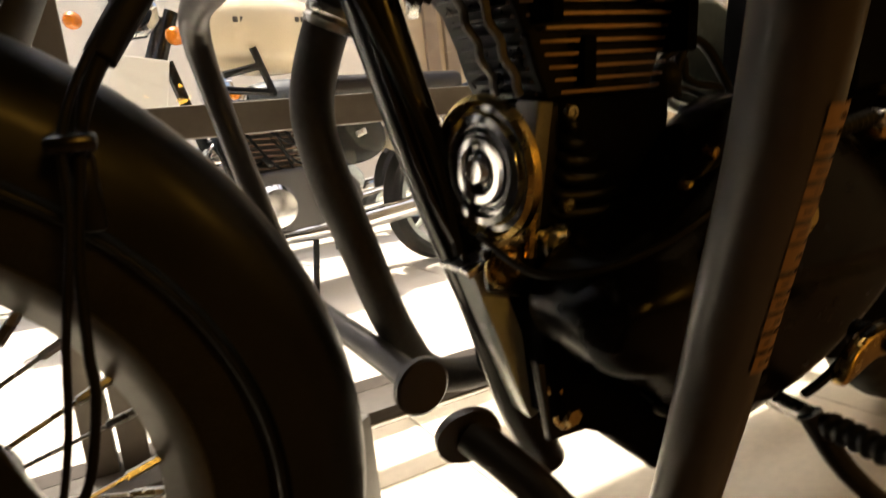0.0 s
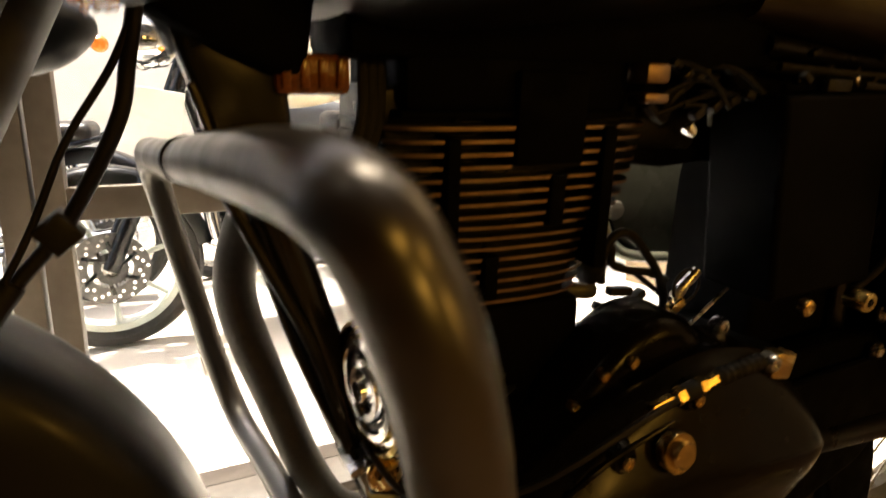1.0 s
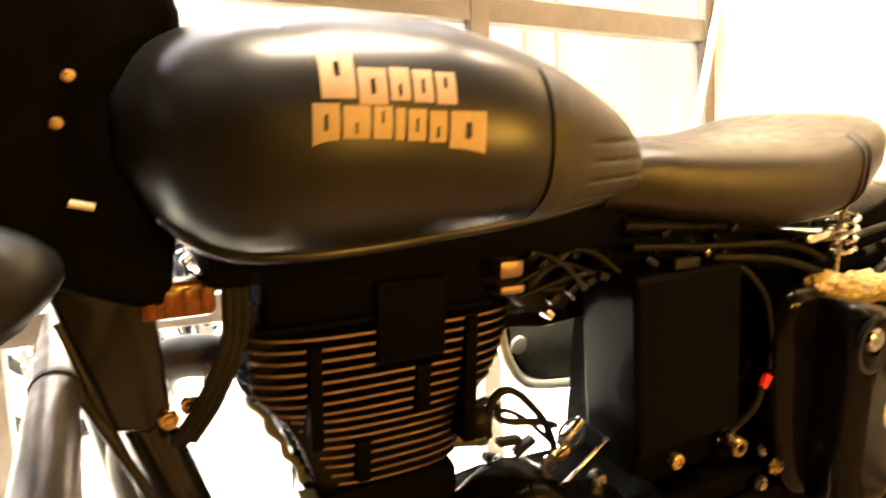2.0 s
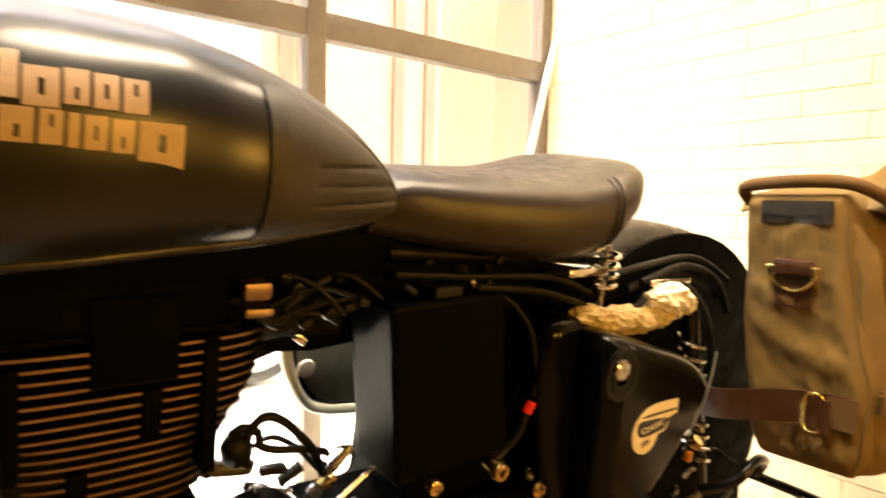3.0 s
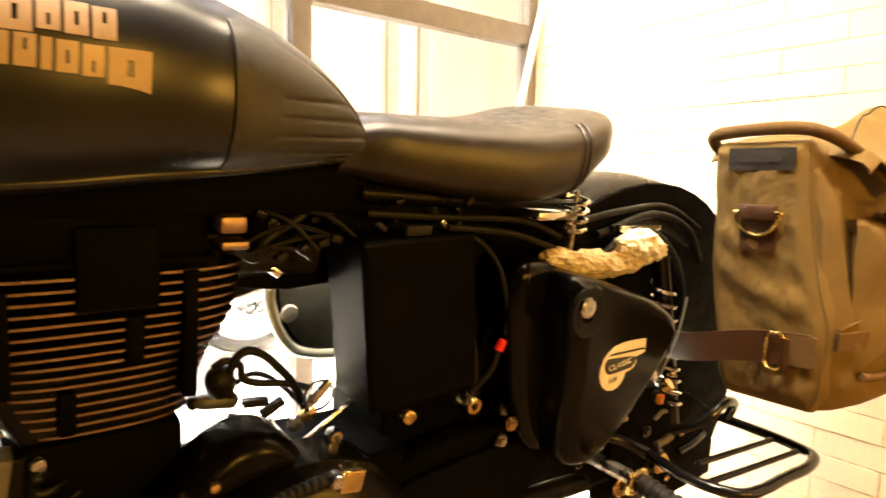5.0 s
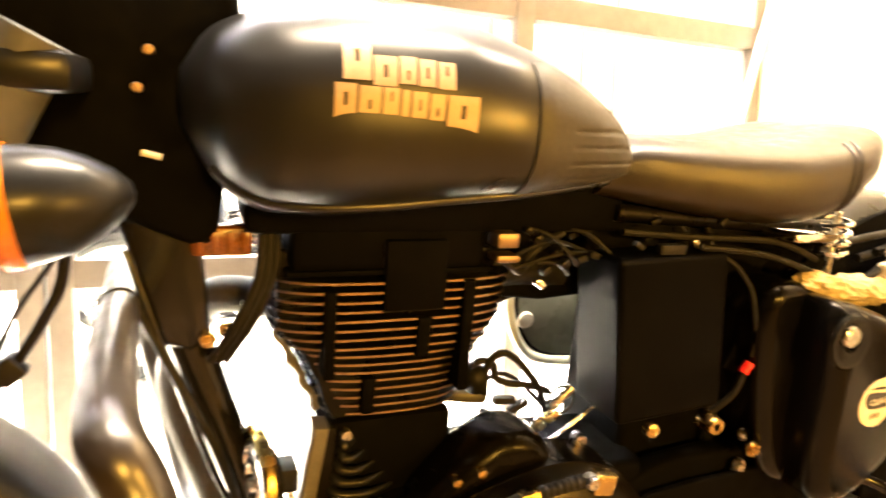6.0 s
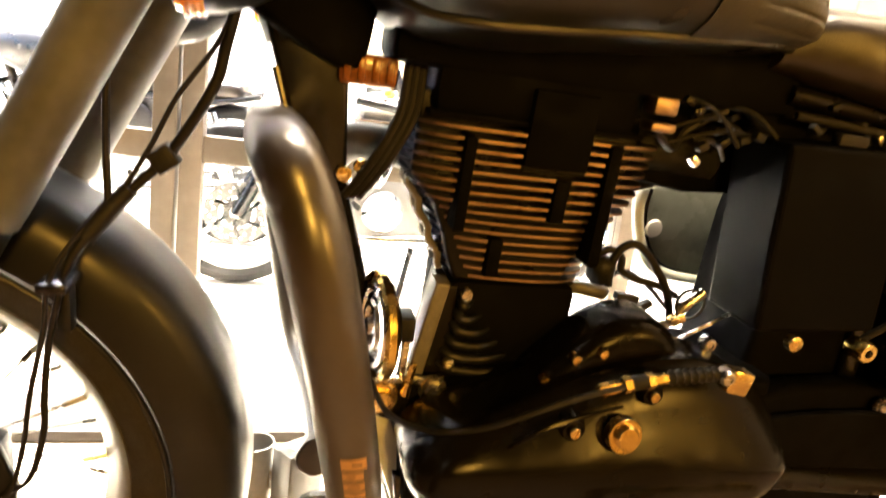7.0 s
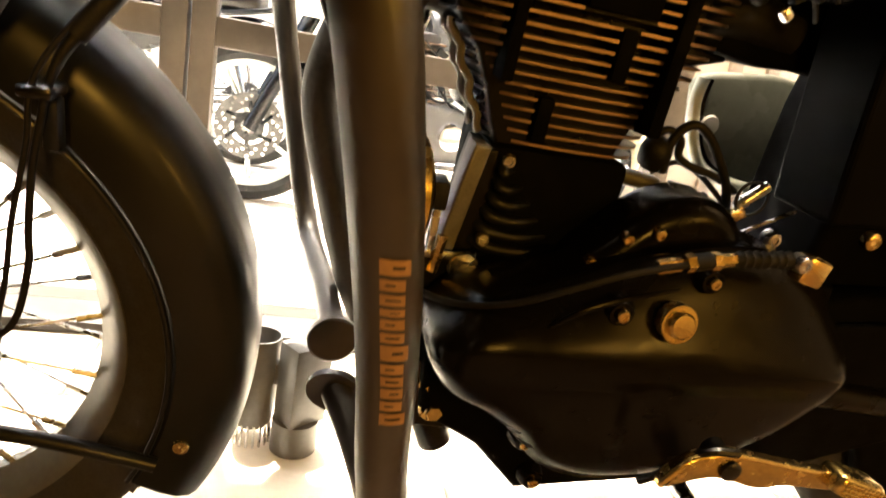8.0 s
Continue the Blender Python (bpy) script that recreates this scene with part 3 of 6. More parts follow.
def tank_ring(x, out=0.0, n=40, e=2.7):
    t, b, h = curve_at(TOPZ, x), curve_at(BOTZ, x), curve_at(HALF, x)
    zc, hz = b + (t - b) * 0.46, None
    ring = []
    for k in range(n):
        a = 2 * math.pi * k / n
        c, s = math.cos(a), math.sin(a)
        hz = (t - zc) if s > 0 else (zc - b)
        ring.append((x, (h + out) * math.copysign(abs(c) ** (2 / e), c), zc + (hz + out) * math.copysign(abs(s) ** (2 / e), s)))
    return ring


def tank_y(x, z, out=0.0, e=2.7):
    t, b, h = curve_at(TOPZ, x), curve_at(BOTZ, x), curve_at(HALF, x)
    zc = b + (t - b) * 0.46
    hz = (t - zc) if z > zc else (zc - b)
    u = min(1, abs((z - zc) / hz))
    return -(h * (1 - u ** e) ** (1 / e)) - out


def smooth_table(tab, width=0.012):
    xs = [tab[0][0] + (tab[-1][0] - tab[0][0]) * k / 60 for k in range(61)]
    return [(x, sum(curve_at(tab, x + d * width) for d in (-1, -0.5, 0, 0.5, 1)) / 5) for x in xs]


TOPZ, BOTZ, HALF = smooth_table(TOPZ), smooth_table(BOTZ), smooth_table(HALF)
xs = [-0.268 + 0.468 * (k / 56) for k in range(57)]
tank = bp("fuel_tank", loft([tank_ring(x) for x in xs]), TANK, "satin black teardrop fuel tank")
bp("tank_seam", tube([Vector(tank_ring(x)[25]) for x in xs[3:-5:3]], 0.0045, 10, 3), TANK, "folded seam under the tank", tank)

# knee pads: ribbed rubber on the tank's tail
def knee_pad(sign):
    rings = []
    for k in range(33):
        x = 0.016 + 0.168 * k / 32
        t, b = curve_at(TOPZ, x), curve_at(BOTZ, x)
        grow = min(1, (x - 0.012) / 0.02)
        z0, z1 = b + 0.012, t - (0.022 + 0.010 * (1 - grow))
        row = []
        for j in range(61):
            u = j / 60
            z = z0 + (z1 - z0) * u
            groove = 0.0
            if 0.055 < x < 0.165:
                for g in (0.838, 0.853, 0.868, 0.883):
                    if z1 - z > 0.012:
                        groove += 0.0024 * math.exp(-((z - g) / 0.0016) ** 2)
            if x > 0.05:
                groove += 0.0024 * math.exp(-((z1 - 0.009 - z) / 0.0018) ** 2)
            edge = min(1, min(u, 1 - u) / 0.08, (33 - k) / 3, (k + 1) / 3)
            row.append((x, sign * -(tank_y(x, z, 0.0055 * edge - groove + 0.0004)), z))
        rings.append(row)
    bm = bmesh.new()
    vs = [[bm.verts.new(p) for p in r] for r in rings]
    for a, b in zip(vs, vs[1:]):
        for i in range(60):
            bm.faces.new((a[i], a[i + 1], b[i + 1], b[i]))
    bmesh.ops.recalc_face_normals(bm, faces=bm.faces[:])
    bmesh.ops.solidify(bm, geom=bm.faces[:], thickness=0.002)
    return bm


bp("knee_pad", knee_pad(-1), GRIPPAD, "dark grey ribbed rubber knee pad", tank)
bp("knee_pad", knee_pad(1), GRIPPAD, "dark grey ribbed rubber knee pad", tank)

# emblem on the tank: two rows of plain gold shapes, each cut by notches, with a tail at both ends of the lower row
def emblem_block(x0, x1, z0, z1, notches, tail=0.0):
    """notches: parts of the block left open, as fractions (u from, u to, v from, v to)."""
    bm = bmesh.new()
    nx, nz = 12, 14
    grid = {}
    for i in range(nx + 1):
        for j in range(nz + 1):
            u, v = i / nx, j / nz
            low = abs(tail) * (u if tail > 0 else 1 - u) ** 2 * (1 - v)
            x, z = x0 + (x1 - x0) * u + 0.0012 * (v - 0.5), z0 + (z1 - z0) * v - low - 0.06 * (x0 + 0.11)
            grid[i, j] = (x, tank_y(x, z, 0.0008), z)
    verts = {}
    for i in range(nx):
        for j in range(nz):
            u, v = (i + 0.5) / nx, (j + 0.5) / nz
            if any(a < u < b and c < v < d for a, b, c, d in notches):
                continue
            corners = ((i, j), (i + 1, j), (i + 1, j + 1), (i, j + 1))
            for q in corners:
                if q not in verts:
                    verts[q] = bm.verts.new(grid[q])
            bm.faces.new([verts[q] for q in corners])
    bmesh.ops.recalc_face_normals(bm, faces=bm.faces[:])
    if sum(f.normal.y for f in bm.faces) > 0:
        bmesh.ops.reverse_faces(bm, faces=bm.faces[:])
    bmesh.ops.solidify(bm, geom=bm.faces[:], thickness=-0.0010)
    return bm


HIGH_SLIT, LOW_SLIT, MID_SLIT = ((0.40, 0.60, 0.52, 0.86),), ((0.40, 0.60, 0.14, 0.48),), ((0.40, 0.60, 0.30, 0.70),)
EMBLEM_ROWS = (((-0.1510, -0.1300, 0.9085, 0.9350, HIGH_SLIT, 0), (-0.1285, -0.1105, 0.9065, 0.9290, MID_SLIT, 0), (-0.1085, -0.0955, 0.9105, 0.9310, LOW_SLIT, 0),
                (-0.0935, -0.0800, 0.9105, 0.9310, MID_SLIT, 0), (-0.0780, -0.0640, 0.9105, 0.9310, HIGH_SLIT, 0)),
               ((-0.1580, -0.1420, 0.8830, 0.9050, MID_SLIT, -0.004), (-0.1398, -0.1235, 0.8850, 0.9050, LOW_SLIT, 0), (-0.1213, -0.1095, 0.8860, 0.9060, HIGH_SLIT, 0),
                (-0.1073, -0.1013, 0.8860, 0.9060, (), 0), (-0.0991, -0.0870, 0.8860, 0.9060, MID_SLIT, 0), (-0.0848, -0.0725, 0.8860, 0.9060, LOW_SLIT, 0),
                (-0.0703, -0.0440, 0.8830, 0.9070, MID_SLIT, 0.004)))
emblem = None
for row in EMBLEM_ROWS:
    for x0, x1, z0, z1, notches, tail in row:
        block = emblem_block(x0, x1, z0, z1, notches, tail)
        if emblem is None:
            emblem = bp("emblem", block, GOLD, "gold tank emblem of plain slotted shapes", tank)
        else:
            bp("emblem_shape", block, GOLD, parent=emblem)

# seat: sprung single saddle
SEAT_TOP = [(0.165, 0.862), (0.20, 0.878), (0.33, 0.880), (0.42, 0.883), (0.48, 0.893), (0.54, 0.909), (0.575, 0.914), (0.60, 0.910), (0.617, 0.890)]
SEAT_BOT = [(0.165, 0.808), (0.29, 0.790), (0.38, 0.779), (0.44, 0.780), (0.49, 0.797), (0.53, 0.826), (0.575, 0.838), (0.60, 0.842), (0.617, 0.858)]
SEAT_HALF = [(0.165, 0.080), (0.22, 0.110), (0.30, 0.125), (0.40, 0.140), (0.48, 0.146), (0.535, 0.134), (0.57, 0.112), (0.595, 0.082), (0.61, 0.05), (0.617, 0.03)]
SEAT_TOP, SEAT_BOT, SEAT_HALF = smooth_table(SEAT_TOP), smooth_table(SEAT_BOT), smooth_table(SEAT_HALF)
rings = []
for k in range(45):
    x = 0.165 + 0.452 * k / 44
    t, b, h = curve_at(SEAT_TOP, x), curve_at(SEAT_BOT, x), curve_at(SEAT_HALF, x)
    zc = b + (t - b) * 0.5
    ring = []
    for j in range(36):
        a = 2 * math.pi * j / 36
        c, s = math.cos(a), math.sin(a)
        ring.append((x, h * math.copysign(abs(c) ** 0.50, c), zc + (t - b) / 2 * math.copysign(abs(s) ** 0.62, s)))
    rings.append(ring)
seat = bp("seat", loft(rings), LEATHER, "black stitched leather sprung saddle")


def seat_point(x, a, out):
    t, b, h = curve_at(SEAT_TOP, x), curve_at(SEAT_BOT, x), curve_at(SEAT_HALF, x)
    c, s = math.cos(a), math.sin(a)
    return (x + out * 0.5, (h + out) * math.copysign(abs(c) ** 0.50, c), b + (t - b) * 0.5 + ((t - b) / 2 + out) * math.copysign(abs(s) ** 0.62, s))


for x0, r in ((0.462, 0.0013), (0.474, 0.0013)):
    bp("seat_piping", tube([seat_point(x0 + 0.02 * k / 12, math.pi + radians(55 - 105 * k / 12), 0.0008) for k in range(13)], r, 8, 2), LEATHER, "raised leather seam", seat)
for side in (-1, 1):
    n = 4.5
    pts = [(0.518 + 0.017 * math.cos(2 * math.pi * k / 12), side * 0.105 + 0.017 * math.sin(2 * math.pi * k / 12), 0.738 + 0.056 * k / (12 * n)) for k in range(int(12 * n) + 1)]
    bp("seat_spring", tube(pts, 0.0032, 8, 2), CHROME, "chrome seat spring", seat)
    bp("spring_post", tube([(0.518, side * 0.105, 0.715), (0.518, side * 0.105, 0.80)], 0.004, 10, 1), STEEL, parent=seat)
bp("seat_bracket", box(0.425, 0.503, -0.125, -0.07, 0.763, 0.775, 0.004), CHROME, "polished seat bracket", seat)

# added black fillers that stand in for shade under the tank and behind the boxes
bp("under_tank_filler", box(-0.215, 0.215, -0.062, 0.062, 0.765, 0.835, 0.010), SHADEBLACK, "added black filler for the dark under the tank")
bp("under_seat_filler", slab([(0.17, 0.805), (0.40, 0.790), (0.56, 0.795), (0.56, 0.735), (0.17, 0.735)], -0.055, 0.085, 0.008), SHADEBLACK, "added black filler for the dark under the seat")
bp("inner_mudguard", slab(smooth_outline([(0.30, 0.74), (0.50, 0.75), (0.62, 0.70), (0.63, 0.56), (0.61, 0.44), (0.55, 0.35), (0.44, 0.30), (0.36, 0.25), (0.28, 0.30), (0.27, 0.50)], 4), -0.045, 0.10, 0.012), SHADEBLACK, "black filler in place of the inner mudguard")

# engine: finned head and barrel
FIN_X0 = [(0.55, -0.128), (0.575, -0.140), (0.60, -0.148), (0.63, -0.162), (0.655, -0.184), (0.665, -0.190), (0.72, -0.190)]
FIN_X1 = [(0.55, 0.030), (0.575, 0.038), (0.60, 0.047), (0.63, 0.060), (0.665, 0.077), (0.72, 0.087)]
FIN_Y = [(0.55, 0.040), (0.60, 0.046), (0.64, 0.056), (0.72, 0.064)]
core = [(x + 0.008, z) for z, x in FIN_X0] + [(-0.182, 0.745), (0.055, 0.745)] + [(x - 0.030, z) for z, x in reversed(FIN_X1)]
engine = bp("engine", slab(core, -0.036, 0.085, 0.004), ENGINE, "black single-cylinder engine with polished fin edges")
# dark bosses that interrupt the polished fin edges: x from, x to, z from, z to
BOSSES = [(-0.139, -0.125, 0.612, 0.708), (-0.038, -0.020, 0.628, 0.674), (0.012, 0.028, 0.585, 0.715), (-0.093, -0.076, 0.560, 0.603), (-0.078, -0.008, 0.684, 0.76)]
FINS = 16


def fin_front(x, x0, x1, hy, power):
    """How far a fin stands out at x: flat in the middle, rounded off towards both ends."""
    u = min(1.0, abs((x - (x0 + x1) / 2) / ((x1 - x0) / 2)))
    return -hy * (1 - u ** power) ** (1 / power)


for k in range(FINS):
    z = 0.5565 + k * 0.01055
    x0, x1, hy = curve_at(FIN_X0, z), curve_at(FIN_X1, z), curve_at(FIN_Y, z)
    round_off = 3.4 if z > 0.64 else 2.7
    front = [(x, fin_front(x, x0, x1, hy, round_off)) for x in ((x0 + x1) / 2 - (x1 - x0) / 2 * math.cos(math.pi * q / 24) for q in range(25))]
    outline = front + [(x1, 0.06), (x1 - 0.02, 0.09), (x0 + 0.02, 0.09), (x0, 0.06)]
    bm = bmesh.new()
    f = bm.faces.new([bm.verts.new((x, y, z - 0.0015)) for x, y in outline])
    r = bmesh.ops.extrude_face_region(bm, geom=[f])
    for v in [g for g in r["geom"] if isinstance(g, bmesh.types.BMVert)]:
        v.co.z += 0.0030
    bmesh.ops.recalc_face_normals(bm, faces=bm.faces[:])
    fin = bp("fin", bm, ENGINE, parent=engine)
    cuts = sorted((a, b) for a, b, c, d in BOSSES if c - 0.003 <= z <= d + 0.003)
    runs, at = [], x0 + 0.007
    for a, b in cuts:
        if a > at + 0.006:
            runs.append((at, a))
        at = max(at, b)
    if x1 - 0.008 > at + 0.006:
        runs.append((at, x1 - 0.008))
    for a, b in runs:
        rows = []
        for q in range(9):
            x = a + (b - a) * q / 8
            y = fin_front(x, x0, x1, hy, round_off)
            rows.append([(x, y - 0.0016, z - 0.0013), (x, y - 0.0016, z + 0.0013), (x, y + 0.005, z + 0.0014), (x, y + 0.005, z - 0.0014)])
        bp("fin_edge", loft(rows), ALU, "machined bright fin edge", engine, smooth=False)
for a, b, c, d in BOSSES:
    hy = curve_at(FIN_Y, min(d, 0.72))
    bp("fin_boss", box(a + 0.001, b - 0.001, -hy - 0.003, 0.0, c, d, 0.003), SHADEBLACK, parent=engine)
bp("rocker_box", box(-0.172, 0.040, -0.058, 0.09, 0.724, 0.790, 0.012), SHADEBLACK, "black rocker cover", engine)
bp("rocker_ledge", box(-0.176, 0.046, -0.060, 0.09, 0.722, 0.728, 0.002), SHADEBLACK, parent=engine)
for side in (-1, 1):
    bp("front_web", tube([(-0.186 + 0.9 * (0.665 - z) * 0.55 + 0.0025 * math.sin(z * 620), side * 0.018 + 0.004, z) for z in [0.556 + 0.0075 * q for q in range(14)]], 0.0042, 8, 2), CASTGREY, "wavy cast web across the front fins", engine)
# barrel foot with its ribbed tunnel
bp("barrel", box(-0.126, 0.02, -0.046, 0.09, 0.40, 0.553, 0.010), SHADEBLACK, parent=engine)
for k in range(6):
    z = 0.455 + 0.0155 * k
    reach = 0.085 - 0.012 * k
    bp("barrel_rib", tube([(-0.134 + 0.003 * k, -0.020, z + 0.004), (-0.126 + 0.003 * k, -0.046, z + 0.002), (-0.112, -0.054, z - 0.002), (-0.124 + reach * 0.6, -0.055, z - 0.004), (-0.124 + reach, -0.044, z - 0.003)],
                          [0.004, 0.0056, 0.0056, 0.0050, 0.003], 10, 5), BLACK, parent=engine)
bp("tunnel_web", slab([(-0.134, 0.548), (-0.118, 0.548), (-0.118, 0.444), (-0.150, 0.444)], -0.048, 0.02, 0.003), ENGINE, parent=engine)
bp("tunnel_wall", slab([(-0.143, 0.552), (-0.127, 0.550), (-0.143, 0.444), (-0.160, 0.444)], -0.053, -0.02, 0.003), CASTGREY, "pale cast edge of the pushrod tunnel", engine)
for p in ((-0.108, -0.050, 0.540), (-0.118, -0.058, 0.462)):
    bp("barrel_bolt", round_bolt(p, AX, 0.007), STEEL, parent=engine)
# crankcase with its large left cover
case_out = smooth_outline([(-0.170, 0.392), (-0.140, 0.432), (-0.075, 0.452), (0.0, 0.484), (0.075, 0.506), (0.145, 0.510), (0.205, 0.488), (0.250, 0.440), (0.262, 0.385), (0.235, 0.320),
                           (0.17, 0.262), (0.09, 0.232), (0.02, 0.230), (-0.030, 0.250), (-0.068, 0.290), (-0.112, 0.322), (-0.150, 0.345)], 5)
bp("crankcase", slab([(-0.16, 0.36), (-0.14, 0.43), (-0.05, 0.46), (0.10, 0.475), (0.28, 0.465), (0.30, 0.30), (0.16, 0.19), (-0.02, 0.17), (-0.08, 0.23), (-0.15, 0.27)], -0.085, 0.06, 0.012), SHADEBLACK, "black crankcase", engine)
cover_rings = []
for scale, y in ((1.0, -0.07), (1.0, -0.122), (0.994, -0.134), (0.978, -0.145), (0.952, -0.154), (0.915, -0.161), (0.86, -0.1655), (0.78, -0.168), (0.66, -0.169), (0.52, -0.169), (0.36, -0.169), (0.20, -0.169), (0.04, -0.169)):
    ring = []
    for x, z in case_out:
        x, z = 0.055 + (x - 0.055) * scale, 0.375 + (z - 0.375) * scale
        slope = 0.34 * max(0.0, z - 0.405) + 0.22 * max(0.0, 0.375 - z) - 0.008 * math.exp(-((z - 0.405) / 0.03) ** 2)
        ring.append((x, y + slope * min(1.0, max(0.0, (-0.122 - y) / 0.03)), z))
    cover_rings.append(ring)
cover = loft(cover_rings)
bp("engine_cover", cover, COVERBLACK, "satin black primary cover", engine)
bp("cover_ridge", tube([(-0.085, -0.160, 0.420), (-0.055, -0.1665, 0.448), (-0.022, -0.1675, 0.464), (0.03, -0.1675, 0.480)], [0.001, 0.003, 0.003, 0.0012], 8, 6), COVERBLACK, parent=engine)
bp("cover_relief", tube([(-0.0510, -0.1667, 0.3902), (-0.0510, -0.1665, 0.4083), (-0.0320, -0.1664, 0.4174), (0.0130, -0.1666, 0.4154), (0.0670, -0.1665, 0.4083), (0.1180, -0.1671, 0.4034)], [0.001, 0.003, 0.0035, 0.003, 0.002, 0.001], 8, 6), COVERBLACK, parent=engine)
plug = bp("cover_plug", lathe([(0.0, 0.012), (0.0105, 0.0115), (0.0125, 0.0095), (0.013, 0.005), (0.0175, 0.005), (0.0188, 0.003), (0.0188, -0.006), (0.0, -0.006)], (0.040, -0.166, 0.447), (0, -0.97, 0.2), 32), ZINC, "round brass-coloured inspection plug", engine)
for p, r in (((-0.0110, -0.1517, 0.4469), 0.0075), ((-0.0760, -0.1459, 0.3878), 0.0078), ((0.0720, -0.1433, 0.4832), 0.007), ((-0.0460, -0.1158, 0.2722), 0.006), ((-0.0100, -0.0914, 0.1997), 0.007)):
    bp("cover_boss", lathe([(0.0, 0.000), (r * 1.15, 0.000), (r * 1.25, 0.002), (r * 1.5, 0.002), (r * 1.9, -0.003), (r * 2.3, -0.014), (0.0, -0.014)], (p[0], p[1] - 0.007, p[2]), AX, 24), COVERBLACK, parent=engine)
    bp("cover_bolt", round_bolt((p[0], p[1] - 0.009, p[2]), AX, r * 0.85), ZINC, "yellow zinc cover bolt", engine)
# starter hump above the case
hump = smooth_outline([(-0.035, 0.455), (0.0, 0.505), (0.045, 0.538), (0.085, 0.543), (0.118, 0.524), (0.128, 0.490), (0.06, 0.462)], 5)
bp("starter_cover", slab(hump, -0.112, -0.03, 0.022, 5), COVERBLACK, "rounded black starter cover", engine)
for p in ((0.029, -0.110, 0.509), (0.003, -0.104, 0.498), (-0.0260, -0.104, 0.4712)):
    bp("starter_bolt", round_bolt(p, AX, 0.006, 0.008), ZINC, "yellow zinc bolt", engine)
# clutch cable with adjuster and arm
cab = bp("clutch_cable", tube([(-0.205, -0.05, 0.450), (-0.185, -0.095, 0.424), (-0.150, -0.130, 0.427), (-0.110, -0.156, 0.446), (-0.075, -0.172, 0.470), (-0.035, -0.178, 0.491), (0.01, -0.176, 0.504), (0.075, -0.172, 0.518)], 0.0032, 8, 8), RUBBER, "black clutch cable")
bp("cable_adjuster", tube([(-0.002, -0.172, 0.500), (0.018, -0.172, 0.505)], 0.0062, 6, 1), ZINC, "yellow zinc adjuster", cab)
bp("cable_nut", tube([(0.022, -0.172, 0.506), (0.029, -0.172, 0.508)], 0.0082, 6, 1), ZINC, parent=cab)
bp("cable_boot", tube([(0.030, -0.172, 0.508), (0.044, -0.172, 0.511)], 0.0075, 10, 1), RUBBER, parent=cab)
bp("cable_nut", tube([(0.045, -0.172, 0.511), (0.052, -0.172, 0.512)], 0.0082, 6, 1), ZINC, parent=cab)
bp("cable_adjuster", tube([(0.052, -0.172, 0.512), (0.066, -0.172, 0.515)], 0.0058, 6, 1), ZINC, parent=cab)
bel = tube([(0.066 + 0.0026 * k, -0.172, 0.515 + 0.0003 * k) for k in range(21)], [0.0064, 0.0064, 0.0082] * 7, 12, 1)
bp("cable_bellows", bel, RUBBER, parent=cab)
bp("clutch_arm", moved(box(-0.012, 0.014, -0.009, 0.009, -0.012, 0.013, 0.003), Matrix.Translation((0.146, -0.168, 0.512)) @ Matrix.Rotation(radians(12), 4, 'Y')), ZINC, "gold-plated clutch arm", cab)
bp("clutch_pivot", round_bolt((0.128, -0.172, 0.520), AX, 0.008, 0.010), STEEL, parent=cab)
# gear lever: flat plated bar with a studded toe pad
lev = bp("gear_lever", slab(smooth_outline([(0.046, 0.306), (0.048, 0.318), (0.062, 0.336), (0.085, 0.346), (0.115, 0.347), (0.180, 0.336), (0.236, 0.326), (0.240, 0.308), (0.180, 0.312), (0.147, 0.308), (0.098, 0.319), (0.062, 0.310)], 4), -0.218, -0.204, 0.004, 3), ZINC, "gold-coloured flat gear lever")
bp("lever_edge", tube([(0.054, -0.180, 0.280), (0.060, -0.195, 0.303), (0.074, -0.210, 0.337), (0.086, -0.215, 0.348), (0.112, -0.216, 0.348)], 0.0042, 8, 5), SATIN, parent=lev)
bp("lever_pivot", lathe([(0.0, 0.006), (0.007, 0.006), (0.010, 0.004), (0.0125, -0.03), (0.0, -0.03)], (0.108, -0.218, 0.331), AX, 20), SATIN, parent=lev)
pad = moved(box(-0.031, 0.031, -0.016, 0.016, -0.0115, 0.0115, 0.008, 3), Matrix.Translation((0.252, -0.216, 0.318)) @ Matrix.Rotation(radians(16), 4, 'Y'))
bp("toe_pad", pad, BRASS, "studded brass toe pad", lev)
stud_mesh = None
for i in range(10):
    for j in range(4):
        p = Matrix.Translation((0.252, -0.216, 0.318)) @ Matrix.Rotation(radians(16), 4, 'Y') @ Vector((-0.0245 + 0.0054 * i, -0.0160, 0.0070 - 0.0047 * j))
        if stud_mesh is None:
            stud = bp("stud", lathe([(0.0, 0.0028), (0.0022, 0.0), (0.0, 0.0)], (0, 0, 0), AX, 5), BRASS, parent=lev)
            stud_mesh = stud.data
        else:
            stud = new("stud", stud_mesh)
            stud.parent = lev
        stud.location = p
# front engine mount, horn and its bracket
mount = bp("engine_mount", slab([(-0.205, 0.435), (-0.120, 0.446), (-0.112, 0.40), (-0.15, 0.38), (-0.20, 0.40)], -0.058, -0.048, 0.002), SATIN, "black engine mount plate")
for p, r in (((-0.186, -0.060, 0.420), 0.0125), ((-0.132, -0.062, 0.432), 0.0105)):
    bp("mount_bolt", hex_bolt(p, AX, r, 0.009), ZINC if r > 0.011 else STEEL, "plated mounting bolt", mount)
bp("mount_strap", box(-0.20, -0.12, -0.060, -0.054, 0.437, 0.444, 0.001), STEEL, parent=mount)
